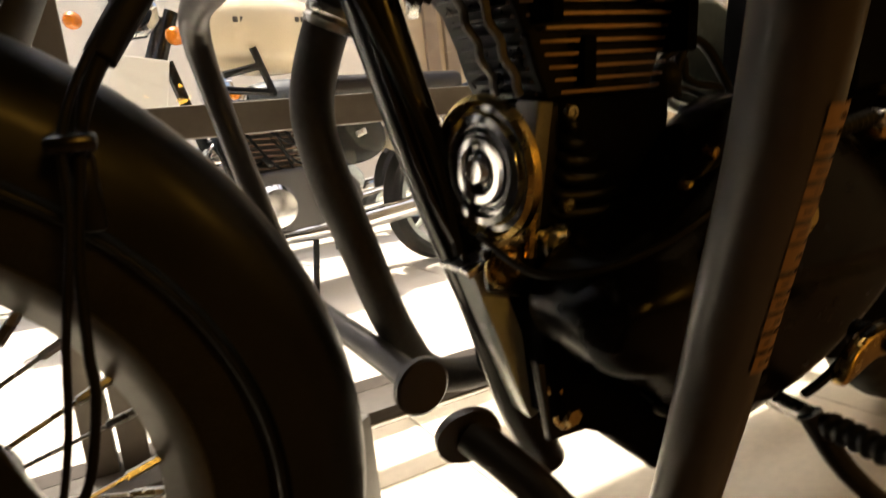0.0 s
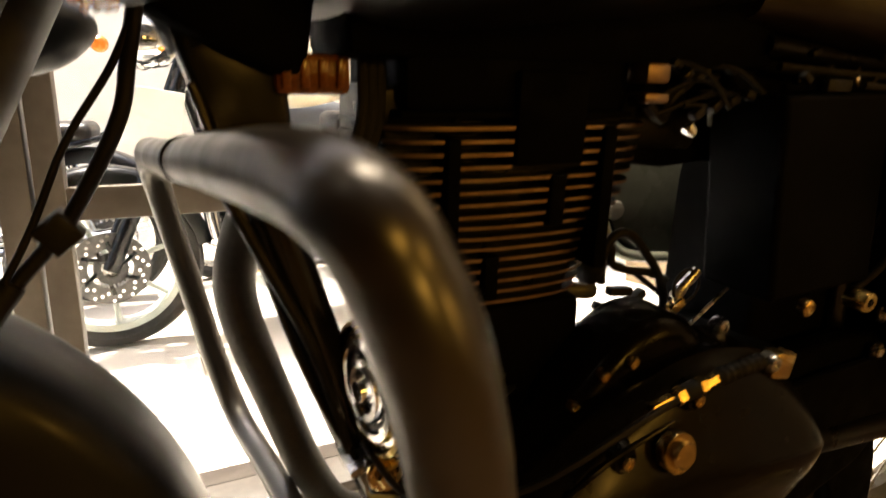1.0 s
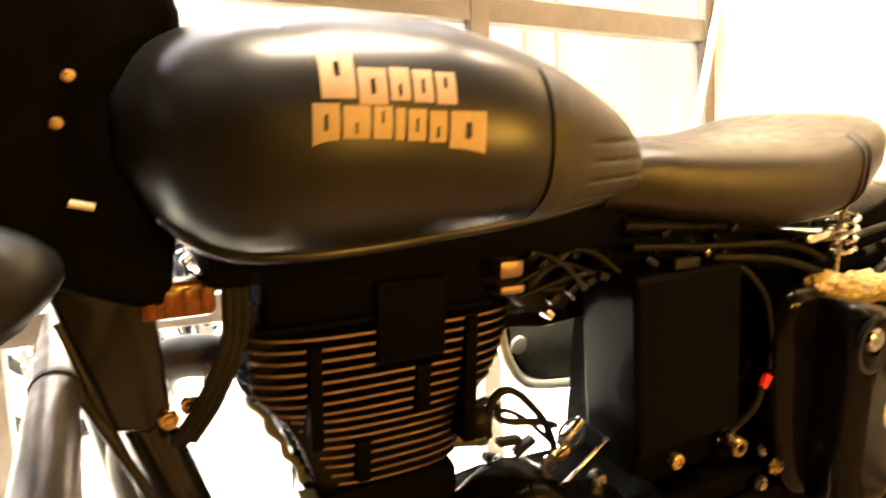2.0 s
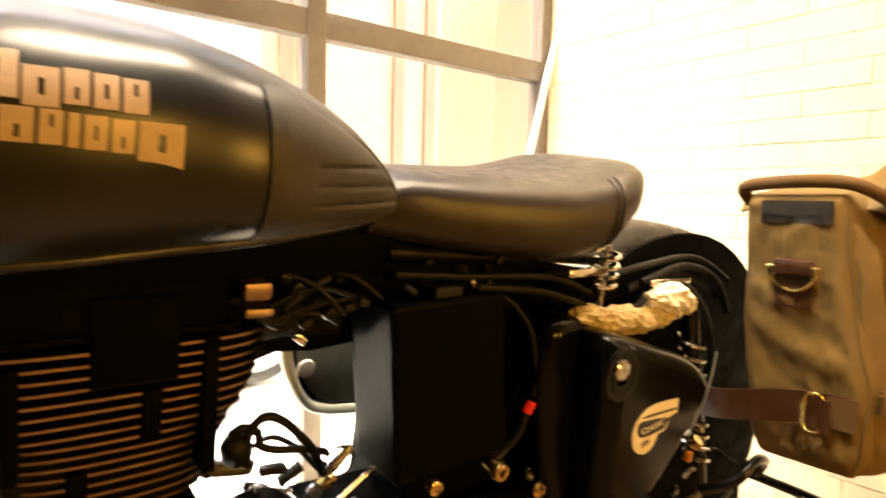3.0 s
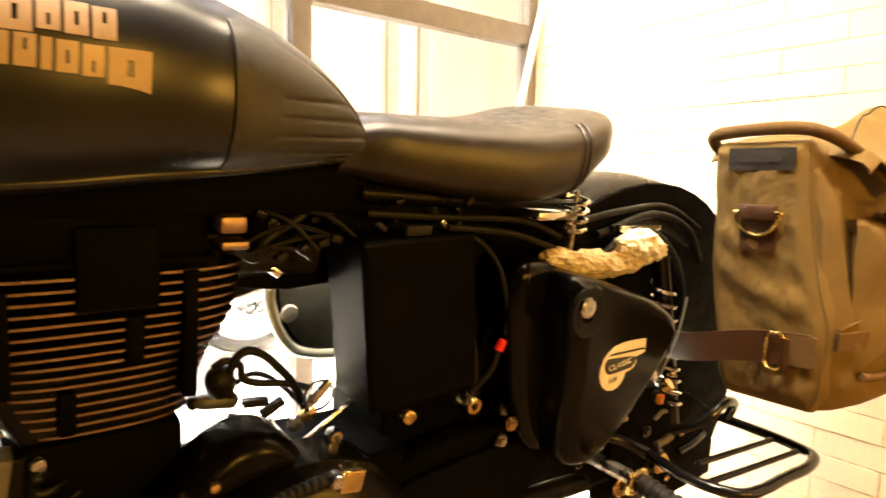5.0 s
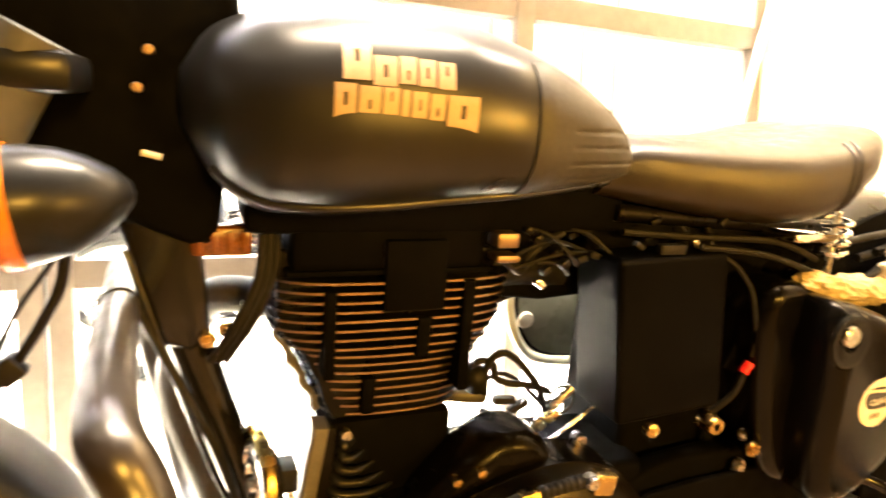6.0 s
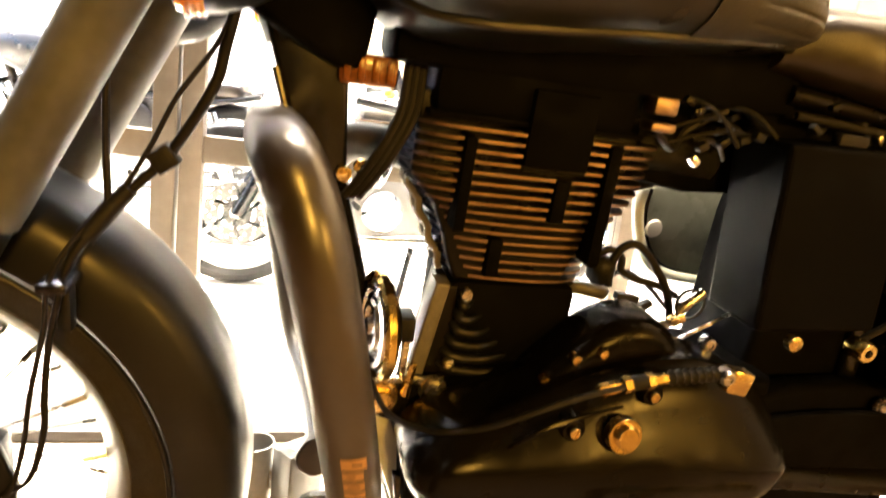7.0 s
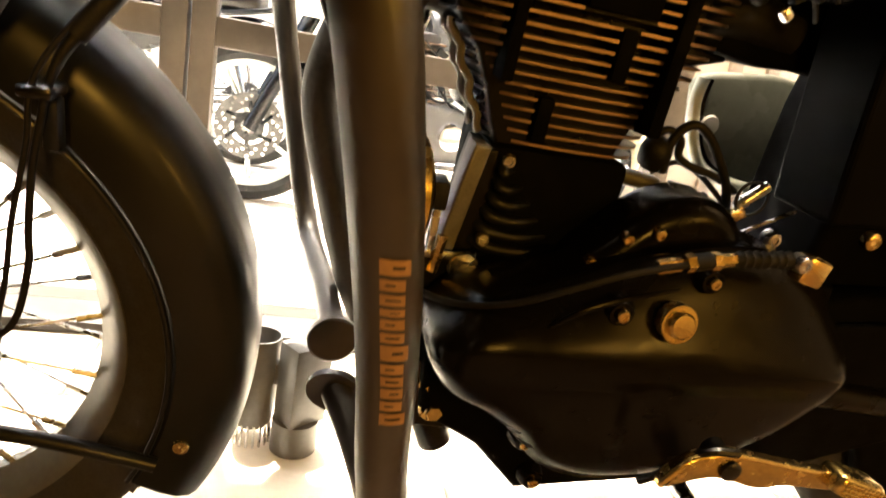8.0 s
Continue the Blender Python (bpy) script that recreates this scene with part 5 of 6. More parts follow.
# side stand, foot rest and pannier rails
bp("centre_stand", slab(smooth_outline([(0.36, 0.305), (0.47, 0.312), (0.535, 0.285), (0.562, 0.190), (0.556, 0.130), (0.510, 0.135), (0.475, 0.175), (0.44, 0.240)], 4), -0.070, -0.050, 0.006), SHADEBLACK, "folded black centre stand")
bp("side_stand", tube([(0.185, -0.115, 0.185), (0.210, -0.150, 0.120), (0.290, -0.190, 0.030)], [0.014, 0.013, 0.012], 12, 4), SATIN, "black side stand")
front_peg = bp("front_foot_rest", tube([(0.196, -0.06, 0.178), (0.192, -0.13, 0.176)], 0.012, 14, 2), STEEL, "front foot rest with a ribbed rubber")
bp("front_peg_rubber", tube([(0.192 - 0.0003 * k, -0.13 - 0.0034 * k, 0.176 + 0.0002 * k) for k in range(32)], [0.014, 0.014, 0.0165, 0.0165] * 8, 14, 1), RUBBER, "ribbed black rubber", front_peg)
peg = bp("foot_rest", tube([(0.58, -0.10, 0.400), (0.60, -0.225, 0.395)], 0.011, 14, 2), STEEL, "foot rest with a ribbed rubber")
pr = tube([(0.60, -0.225 - 0.003 * k, 0.395 - 0.0002 * k) for k in range(31)], [0.014, 0.014, 0.0165, 0.0165] * 8, 14, 1)
bp("peg_rubber", pr, RUBBER, "ribbed black rubber", peg)
bp("peg_end", box(0.578, 0.616, -0.226, -0.214, 0.378, 0.414, 0.004), ZINC, "plated end plate", peg)
bp("pannier_bracket", slab([(0.66, 0.49), (0.78, 0.46), (0.89, 0.43), (0.985, 0.375), (1.010, 0.30), (1.020, 0.23), (0.90, 0.225), (0.78, 0.26), (0.67, 0.33)], -0.126, -0.116, 0.003), SHADEBLACK, "black pannier bracket plate")
bp("brake_rod", tube([(0.771, -0.15, 0.634), (0.756, -0.155, 0.585), (0.738, -0.154, 0.535), (0.727, -0.15, 0.503)], 0.0018, 8, 5), CASTGREY, "thin grey cable")
bp("spring_seat", lathe([(0.0, 0.006), (0.010, 0.006), (0.013, 0.002), (0.013, -0.008), (0.0, -0.008)], (0.785, -0.135, 0.472), (0.2, -0.6, 0.7), 20), ZINC, "plated spring seat")
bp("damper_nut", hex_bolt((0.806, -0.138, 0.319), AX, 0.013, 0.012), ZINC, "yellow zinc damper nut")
bp("damper_eye", lathe([(0.014, -0.004), (0.024, -0.004), (0.027, -0.008), (0.027, -0.02), (0.0, -0.02)], (0.806, -0.132, 0.319), AX, 28), SATIN, "black damper eye")
bp("stay_tube", tube([(0.864, -0.135, 0.324), (0.905, -0.138, 0.333), (0.944, -0.135, 0.341)], 0.0065, 12, 3), SATIN, "black stay tube")
bp("stay_tube", tube([(0.785, -0.135, 0.360), (0.805, -0.137, 0.363), (0.828, -0.135, 0.365)], 0.0065, 12, 3), CASTGREY, "grey stay tube")
bp("stay_clip", tube([(0.757, -0.14, 0.417), (0.770, -0.142, 0.428), (0.787, -0.14, 0.425)], 0.0035, 8, 4), CASTGREY, "small grey clip")
for bx, by, bz, br in ((0.873, -0.13, 0.358, 0.008), (0.802, -0.128, 0.486, 0.006), (0.647, -0.16, 0.359, 0.006), (0.731, -0.14, 0.366, 0.007), (0.845, -0.13, 0.275, 0.006)):
    bp("bracket_bolt", round_bolt((bx, by, bz), AX, br), ZINC, "plated bracket bolt")
rail = bp("pannier_rail", tube([(0.70, -0.17, 0.385), (0.675, -0.255, 0.396), (0.690, -0.318, 0.402), (0.735, -0.334, 0.403), (0.80, -0.338, 0.404), (0.866, -0.343, 0.404), (0.915, -0.332, 0.403), (0.935, -0.295, 0.398), (0.945, -0.235, 0.392), (0.945, -0.15, 0.385)],
                               0.0085, 14, 8), SATIN, "black tubular pannier rail")
for a, b in (((0.690, -0.278, 0.397), (0.912, -0.308, 0.400)), ((0.735, -0.236, 0.392), (0.925, -0.262, 0.395))):
    bp("rail_rung", tube([a, b], 0.0050, 10, 1), SATIN, parent=rail)
bp("rail_hoop", tube([(0.78, -0.16, 0.40), (0.80, -0.20, 0.43), (0.84, -0.21, 0.46), (0.90, -0.20, 0.44), (0.93, -0.18, 0.40)], 0.0085, 12, 6), SATIN, parent=rail)
bp("rail_stay", tube([(0.55, -0.10, 0.40), (0.66, -0.12, 0.40), (0.70, -0.17, 0.385)], 0.010, 12, 5), SATIN, parent=rail)
for k in range(22):
    x, z = rng.uniform(0.42, 0.78), rng.uniform(0.36, 0.50)
    y = rng.uniform(-0.13, -0.07)
    bp("fastener", hex_bolt((x, y, z), AX, rng.uniform(0.004, 0.008), 0.006), [ZINC, STEEL, SATIN][k % 3], parent=rail)

# yellowed wrapping left on a bracket behind the seat
wr = []
for k in range(41):
    u = k / 40
    c = Vector((0.460 + 0.262 * u, -0.112 - 0.012 * math.sin(u * 3), 0.712 - 0.016 * math.sin(u * math.pi) + 0.002 * u))
    ring = []
    for j in range(22):
        a = 2 * math.pi * j / 22
        fold = noise.noise((u * 11, math.cos(a) * 1.6, math.sin(a) * 1.6)) + 0.7 * noise.noise((u * 34, math.cos(a) * 3.1, math.sin(a) * 3.1 + 4))
        r = (0.014 + 0.006 * math.sin(u * math.pi) + 0.008 * max(0, u - 0.55)) * (1 + 0.26 * fold)
        if k in (0, 40):
            r *= 0.55
        ring.append(tuple(c + Vector((0.010 * noise.noise((u * 19, j * 0.7, 2)), math.cos(a) * r * 0.8, math.sin(a) * r))))
    wr.append(ring)
wrap = part("plastic_wrap", loft(wr), PLASTIC, None, smooth=False)
wrap.matrix_world = BIKE
tagged(wrap, "crumpled yellowed plastic wrap round a bracket below the seat", "wrapping")

film_rings = []
for k in range(25):
    u = k / 24
    c = Vector((0.592 + 0.135 * u, -0.128 - 0.008 * math.sin(u * 4), 0.724 - 0.010 * u + 0.006 * math.sin(u * 5)))
    ring = []
    for j in range(20):
        a = 2 * math.pi * j / 20
        crease = noise.noise((u * 9 + 3, math.cos(a) * 1.9, math.sin(a) * 1.9)) + 0.7 * noise.noise((u * 27, math.cos(a) * 3.4, math.sin(a) * 3.4 + 9))
        r = (0.004 + 0.018 * math.sin(math.pi * min(1, u * 0.9 + 0.08)) ** 0.8) * (1 + 0.34 * crease)
        ring.append(tuple(c + Vector((0.008 * noise.noise((u * 17, j * 0.8, 5)), math.cos(a) * r * 0.8, math.sin(a) * r))))
    film_rings.append(ring)
part("clear_film", loft(film_rings), FILM, wrap, "whitish crumpled clear film", smooth=False)


# ---- saddle bag on the rear rail ----
bag = thing("saddle_bag", pose(0.78, 0, 0, 0, 0, 0), "olive khaki canvas saddle bag with tan leather straps", "bag")


def sheet(f, nu, nv, thick=0.0):
    """A grid surface from f(u, v)."""
    bm = bmesh.new()
    vs = [[bm.verts.new(f(i / nu, j / nv)) for j in range(nv + 1)] for i in range(nu + 1)]
    for i in range(nu):
        for j in range(nv):
            bm.faces.new((vs[i][j], vs[i + 1][j], vs[i + 1][j + 1], vs[i][j + 1]))
    bmesh.ops.recalc_face_normals(bm, faces=bm.faces[:])
    if thick:
        bmesh.ops.solidify(bm, geom=bm.faces[:], thickness=thick)
    return bm


BZ0, BZ1 = 0.466, 0.868


def fold(a, b, at, size, width):
    """Relief of a soft crease from a to b across a panel: a ridge beside a valley."""
    (ax, ay), (bx, by), (px_, py_) = a, b, at
    dx, dy = bx - ax, by - ay
    long = math.hypot(dx, dy)
    s = ((px_ - ax) * dx + (py_ - ay) * dy) / long ** 2
    d = ((px_ - ax) * dy - (py_ - ay) * dx) / long / width + 0.35 * math.sin(5 * s)
    ends = max(0.0, 1 - (2 * s - 1) ** 2) if 0 < s < 1 else 0.0
    return size * ends * (math.exp(-(d - 0.9) ** 2) - math.exp(-(d + 0.5) ** 2 * 1.6))


END_FOLDS = (((0.98, 0.50), (0.12, 0.30), 0.0085, 0.055), ((0.80, 0.40), (0.35, 0.26), 0.006, 0.035), ((0.95, 0.66), (0.45, 0.52), 0.005, 0.04),
             ((0.62, 0.12), (0.05, 0.02), 0.007, 0.045), ((0.70, 0.62), (0.15, 0.47), 0.006, 0.05), ((0.95, 0.93), (0.55, 0.98), 0.005, 0.03), ((0.10, 0.80), (0.30, 0.52), 0.005, 0.06))
SIDE_FOLDS = (((0.02, 0.75), (0.16, 0.30), 0.008, 0.03), ((0.05, 0.40), (0.20, 0.12), 0.007, 0.03), ((0.02, 0.20), (0.30, 0.04), 0.006, 0.04), ((0.01, 0.92), (0.12, 0.62), 0.007, 0.025))


def out_edge(v):
    """The outer face of the bag, from its base to its top: widest a third of the way up."""
    return -0.338 + 0.040 * v - 0.016 * math.exp(-((v - 0.34) / 0.2) ** 2)


def bag_ring(x):
    """Section of the bag across its length: soft, fuller below, creased."""
    ring = []
    u = x / 0.36
    for k in range(96):
        a = 2 * math.pi * k / 96
        c, s = math.cos(a), math.sin(a)
        v = (math.copysign(abs(s) ** 0.34, s) + 1) / 2
        z = BZ0 + (BZ1 - BZ0) * v
        out_y = out_edge(v) - 0.048 * math.sin(math.pi * u) * (1 - 0.45 * v)
        in_y = -0.176 + 0.030 * v
        y = (out_y + in_y) / 2 + (in_y - out_y) / 2 * math.copysign(abs(c) ** 0.34, c)
        z += -0.035 * v * math.sin(math.pi * min(1, max(0, (u - 0.25) / 0.75))) * (1 if c < 0.2 else 0.2) + 0.020 * (1 - v) * u
        w = noise.noise((x * 11, y * 14, z * 9)) * 0.010 + noise.noise((x * 26, y * 24, z * 20 + 4)) * 0.004
        if c < 0:
            w += sum(fold(p, q, (u, v), h, wd) for p, q, h, wd in SIDE_FOLDS)
        ring.append((x, y + w * (-1 if c < 0 else 1), z + w * 0.5))
    return ring


rings = []
for x in [0.0, 0.006, 0.014, 0.025, 0.04, 0.06, 0.08, 0.10, 0.12, 0.14, 0.17, 0.20, 0.23, 0.26, 0.29, 0.32, 0.335, 0.345, 0.355, 0.36]:
    r = bag_ring(x)
    c = sum((Vector(p) for p in r), Vector()) / len(r)
    shrink = {0.0: 0.91, 0.006: 0.945, 0.014: 0.97, 0.025: 0.988, 0.335: 0.985, 0.345: 0.96, 0.355: 0.92, 0.36: 0.88}.get(x, 1.0)
    rings.append([tuple(c + (Vector(p) - c) * shrink) for p in r])
body = part("body", loft(rings), CANVAS, bag, "olive khaki canvas body")


def front_face(u, v):
    y0, y1 = out_edge(v) + 0.002, -0.182 + 0.030 * v + 0.010 * math.exp(-((v - 0.5) / 0.22) ** 2)
    low = 0.022 * max(0.0, 1 - v / 0.12) ** 2 + 0.010 * max(0.0, (v - 0.92) / 0.08) ** 2
    y0, y1 = y0 + low, y1 - low
    y = y0 + (y1 - y0) * u
    e = min(u / 0.17, (1 - u) / 0.14, v / 0.08, (1 - v) / 0.06, 1.0)
    w = noise.noise((u * 3.1, v * 6.3, 1.7)) * 0.006 + 0.003 * noise.noise((u * 9, v * 13, 5)) + 0.0015 * noise.noise((u * 21, v * 33, 2))
    w += 0.55 * sum(fold(p, q, (u, v), h, wd) for p, q, h, wd in END_FOLDS)
    return (0.020 - 0.038 * math.sqrt(1 - (1 - e) ** 2) - w * (0.15 + 0.85 * e), y + 0.25 * w, BZ0 + 0.004 + (BZ1 - BZ0 - 0.012) * v)


part("front_panel", sheet(front_face, 52, 84), CANVAS, bag, "creased canvas end panel")
part("panel_seam", tube([Vector(front_face(0.045 + 0.01 * math.sin(k * 0.7), 0.03 + 0.93 * k / 24)) + Vector((-0.0008, -0.0008, 0)) for k in range(25)], 0.0015, 6, 2), CANVAS, bag, "stitched canvas seam")
part("lid_roll", tube([(0.02, -0.150, 0.845), (-0.004, -0.152, 0.866), (-0.008, -0.20, 0.873), (-0.006, -0.27, 0.874), (0.006, -0.305, 0.866), (0.04, -0.328, 0.846), (0.075, -0.346, 0.818), (0.105, -0.360, 0.788)], [0.008, 0.0095, 0.0095, 0.0095, 0.0095, 0.0085, 0.007, 0.004], 12, 8), CANVASDARK, bag, "rolled canvas lid edge")


def lid(u, v):
    """The lid as one cloth: v = 0 at its back, 0.72 at the shoulder, 1 at the hanging hem."""
    x = 0.030 + 0.328 * u - 0.010 * max(0.0, v - 0.72) * u
    top = min(1.0, v / 0.72)
    over = max(0.0, (v - 0.62) / 0.38)
    drop = 0.016 + 0.036 * math.exp(-((u - 0.33) / 0.17) ** 2) + 0.075 * min(1.0, max(0.0, (u - 0.38) / 0.35))
    back = 1 - top
    peak = math.exp(-((u - 0.76) / 0.24) ** 2) * math.sin(math.pi * min(1, back * 1.4 + 0.12))
    sag = math.exp(-((u - 0.30) / 0.2) ** 2) * top
    w = 0.005 * noise.noise((u * 5, v * 4, 3)) + 0.0012 * noise.noise((u * 15, v * 11, 5))
    w += fold((0.15, 0.50), (0.75, 0.35), (u, v), 0.008, 0.07) + fold((0.50, 0.80), (0.72, 0.35), (u, v), 0.006, 0.06) + fold((0.95, 0.8), (0.80, 0.3), (u, v), 0.005, 0.06)
    w *= 1 - 0.8 * over
    y = -0.130 - 0.205 * top - 0.020 * math.sin(over * math.pi / 2) - 0.026 * math.sin(math.pi * u) * over
    z = 0.852 + 0.020 * math.sin(math.pi * top) + 0.056 * peak - 0.020 * sag + w - drop * over ** 1.6
    if u < 0.06:
        z -= 0.022 * (1 - u / 0.06)
    if u > 0.90:
        z -= 0.030 * ((u - 0.90) / 0.10) ** 2
        y += 0.035 * ((u - 0.90) / 0.10) ** 2 * over
    return (x, y - 0.4 * w * over, z)


part("lid", sheet(lid, 64, 40, 0.003), CANVAS, bag, "sagging canvas lid")
part("lid_hem", tube([Vector(lid(0.10 + 0.86 * k / 24, 0.995)) for k in range(25)], 0.0036, 8, 2), CANVASDARK, bag, "rolled hem of the lid")
part("lid_stitch", tube([Vector(lid(0.20 + 0.76 * k / 24, 0.60 - 0.10 * math.sin(k / 24 * 3))) + Vector((0, -0.001, 0.0016)) for k in range(25)], 0.0014, 6, 2), PATCH, bag, "dark stitched seam")
part("end_strap", sheet(lambda u, v: tuple(Vector(lid(0.90 + 0.05 * u, 0.80 + 0.2 * min(1.0, v * 2))) + Vector((0.002, -0.004, -0.045 * max(0.0, v - 0.5)))), 4, 14, 0.003), PATCH, bag, "dark closing strap")


def pocket(u, v):
    x = 0.040 + 0.275 * u
    e = min(u, 1 - u, v, 1 - v)
    y = -0.350 - 0.030 * min(1, e / 0.16) ** 0.6 - 0.006 * noise.noise((u * 4, v * 5, 8)) + 0.010 * v
    return (x, y, 0.527 + 0.222 * v)


pk = part("pocket", sheet(pocket, 26, 26, 0.02), CANVAS, bag, "bulging canvas side pocket")
part("pocket_hem", tube([(0.045 + 0.265 * k / 10, -0.362 - 0.018 * math.sin(math.pi * k / 10), 0.530 - 0.004 * math.sin(k * 0.9)) for k in range(11)], 0.006, 10, 3), CANVASDARK, pk, "rolled pocket hem")
def flap(u0, u1, lean):
    """A closing flap that lies on the pocket."""
    def f(u, v):
        q = Vector(pocket(u0 + (u1 - u0) * u + lean * v, max(0.05, 0.98 - 0.90 * v)))
        return (q.x, q.y - 0.006 - 0.004 * math.sin(math.pi * u), q.z + (0.014 if v < 0.05 else 0.0))
    return sheet(f, 10, 18, 0.005)


part("pocket_flap", flap(0.24, 0.46, 0.10), CANVASDARK, pk, "brown canvas closing flap")
part("pocket_flap", flap(0.66, 0.88, 0.04), CANVASDARK, pk, "brown canvas closing flap")
part("side_band", sheet(lambda u, v: (0.002 + 0.055 * u, -0.347 - 0.016 * u, 0.570 + 0.024 * v), 8, 3, 0.004), CANVASDARK, bag, "brown webbing band")
part("side_seam", tube([(0.004 + 0.04 * k / 5, -0.343 - 0.012 * k / 5, 0.598 + 0.002 * k) for k in range(6)], 0.0022, 6, 2), CANVASDARK, bag, "stitched seam")
# D-rings
def d_ring(at, parent, r=0.024, axis='X'):
    pts = [(0, math.cos(a) * r, -abs(math.sin(a)) * r) for a in (math.pi * k / 12 for k in range(13))]
    bm = tube(pts + [(0, -r, 0.003), (0, r, 0.003)], 0.0030, 8, 3, closed=True)
    return part("d_ring", moved(bm, Matrix.Translation(at) @ (Matrix() if axis == 'X' else Matrix.Rotation(radians(90), 4, 'Z'))), BRASS, parent, "pale brass D-ring")


tab = part("ring_tab", box(-0.0335, -0.014, -0.262, -0.211, 0.743, 0.766, 0.005), STRAP, bag, "folded tan loop")
part("tab_lower", sheet(lambda u, v: (-0.0235 - 0.001 * math.sin(u * 8 + v * 5), -0.262 + 0.050 * u, 0.698 + 0.050 * v), 8, 8, 0.005), STRAP, tab, "brown leather backing")
d_ring((-0.0275, -0.2365, 0.752), bag, 0.030)
d_ring((0.100, -0.372, 0.772), bag, 0.022, 'Y')
part("leather_patch", sheet(lambda u, v: (-0.0205 - 0.001 * math.sin(u * 9), -0.280 + 0.094 * u, 0.815 + 0.032 * v), 10, 4, 0.002), PATCH, bag, "dark stamped leather patch")
part("patch_mark", box(-0.0232, -0.0225, -0.262, -0.188, 0.827, 0.833, 0), PATCH, bag, "faint unreadable stamped bar")
part("buckle_strap", sheet(lambda u, v: (-0.022 - 0.012 * math.sin(math.pi * u) + 0.02 * max(0, u - 0.8), -0.318 + 0.21 * u, 0.543 + 0.046 * v - 0.030 * u + 0.006 * math.sin(u * 5)), 24, 4, 0.006), STRAP, bag, "wide tan leather buckle strap")
part("strap_end", sheet(lambda u, v: (-0.0275 + 0.006 * (1 - u), -0.326 + 0.036 * u, 0.543 + 0.044 * v), 6, 4, 0.005), CANVASDARK, bag, "stitched strap end")
buckle = tube([(-0.036, -0.288, 0.585), (-0.039, -0.276, 0.588), (-0.037, -0.268, 0.583), (-0.036, -0.266, 0.560), (-0.036, -0.267, 0.540), (-0.038, -0.276, 0.535), (-0.036, -0.286, 0.539), (-0.034, -0.288, 0.560)], 0.0023, 10, 4, closed=True)
part("buckle", buckle, BRASS, bag, "rounded brass buckle frame")
part("strap_keeper", sheet(lambda u, v: (-0.0365 - 0.002 * math.sin(math.pi * u), -0.298 + 0.013 * u, 0.536 + 0.046 * v), 4, 6, 0.003), STRAP, bag, "folded leather keeper")

# ---- floor uplights behind the engine ----
fl = thing("floor_light", Matrix.Translation((-0.29, 0.30, 0)), "grey metal floor spotlight with a finned back", "lamp")
part("barrel", lathe([(0.030, 0.105), (0.0325, 0.105), (0.0325, 0.17), (0.0325, 0.178), (0.030, 0.178), (0.030, 0.12), (0.0, 0.12)], (-0.036, 0.02, 0), (0, 0, 1), 36), GREYPIPE, fl, "open grey metal barrel")
part("barrel_base", lathe([(0.0, 0.03), (0.026, 0.03), (0.030, 0.04), (0.0315, 0.105), (0.0, 0.105)], (-0.036, 0.02, 0), (0, 0, 1), 36), GREYPIPE, fl)
for k in range(18):
    a = 2 * math.pi * k / 18
    part("cooling_fin", tube([(-0.036 + 0.026 * math.cos(a), 0.02 + 0.026 * math.sin(a), 0.045), (-0.036 + 0.029 * math.cos(a), 0.02 + 0.029 * math.sin(a), 0.0)], 0.0022, 5, 1), STEEL, fl)
part("housing", moved(box(-0.032, 0.032, -0.024, 0.024, 0.05, 0.180, 0.003), Matrix.Translation((0.034, 0.0, 0)) @ Matrix.Rotation(radians(35), 4, 'Z')), GREYPIPE, fl, "square grey driver housing")
part("housing_foot", lathe([(0.0, 0.0), (0.036, 0.0), (0.036, 0.052), (0.0, 0.056)], (0.030, 0.0, 0), (0, 0, 1), 32), GREYPIPE, fl)
part("joint", box(-0.010, 0.012, 0.0, 0.02, 0.105, 0.14, 0.003), GREYPIPE, fl)


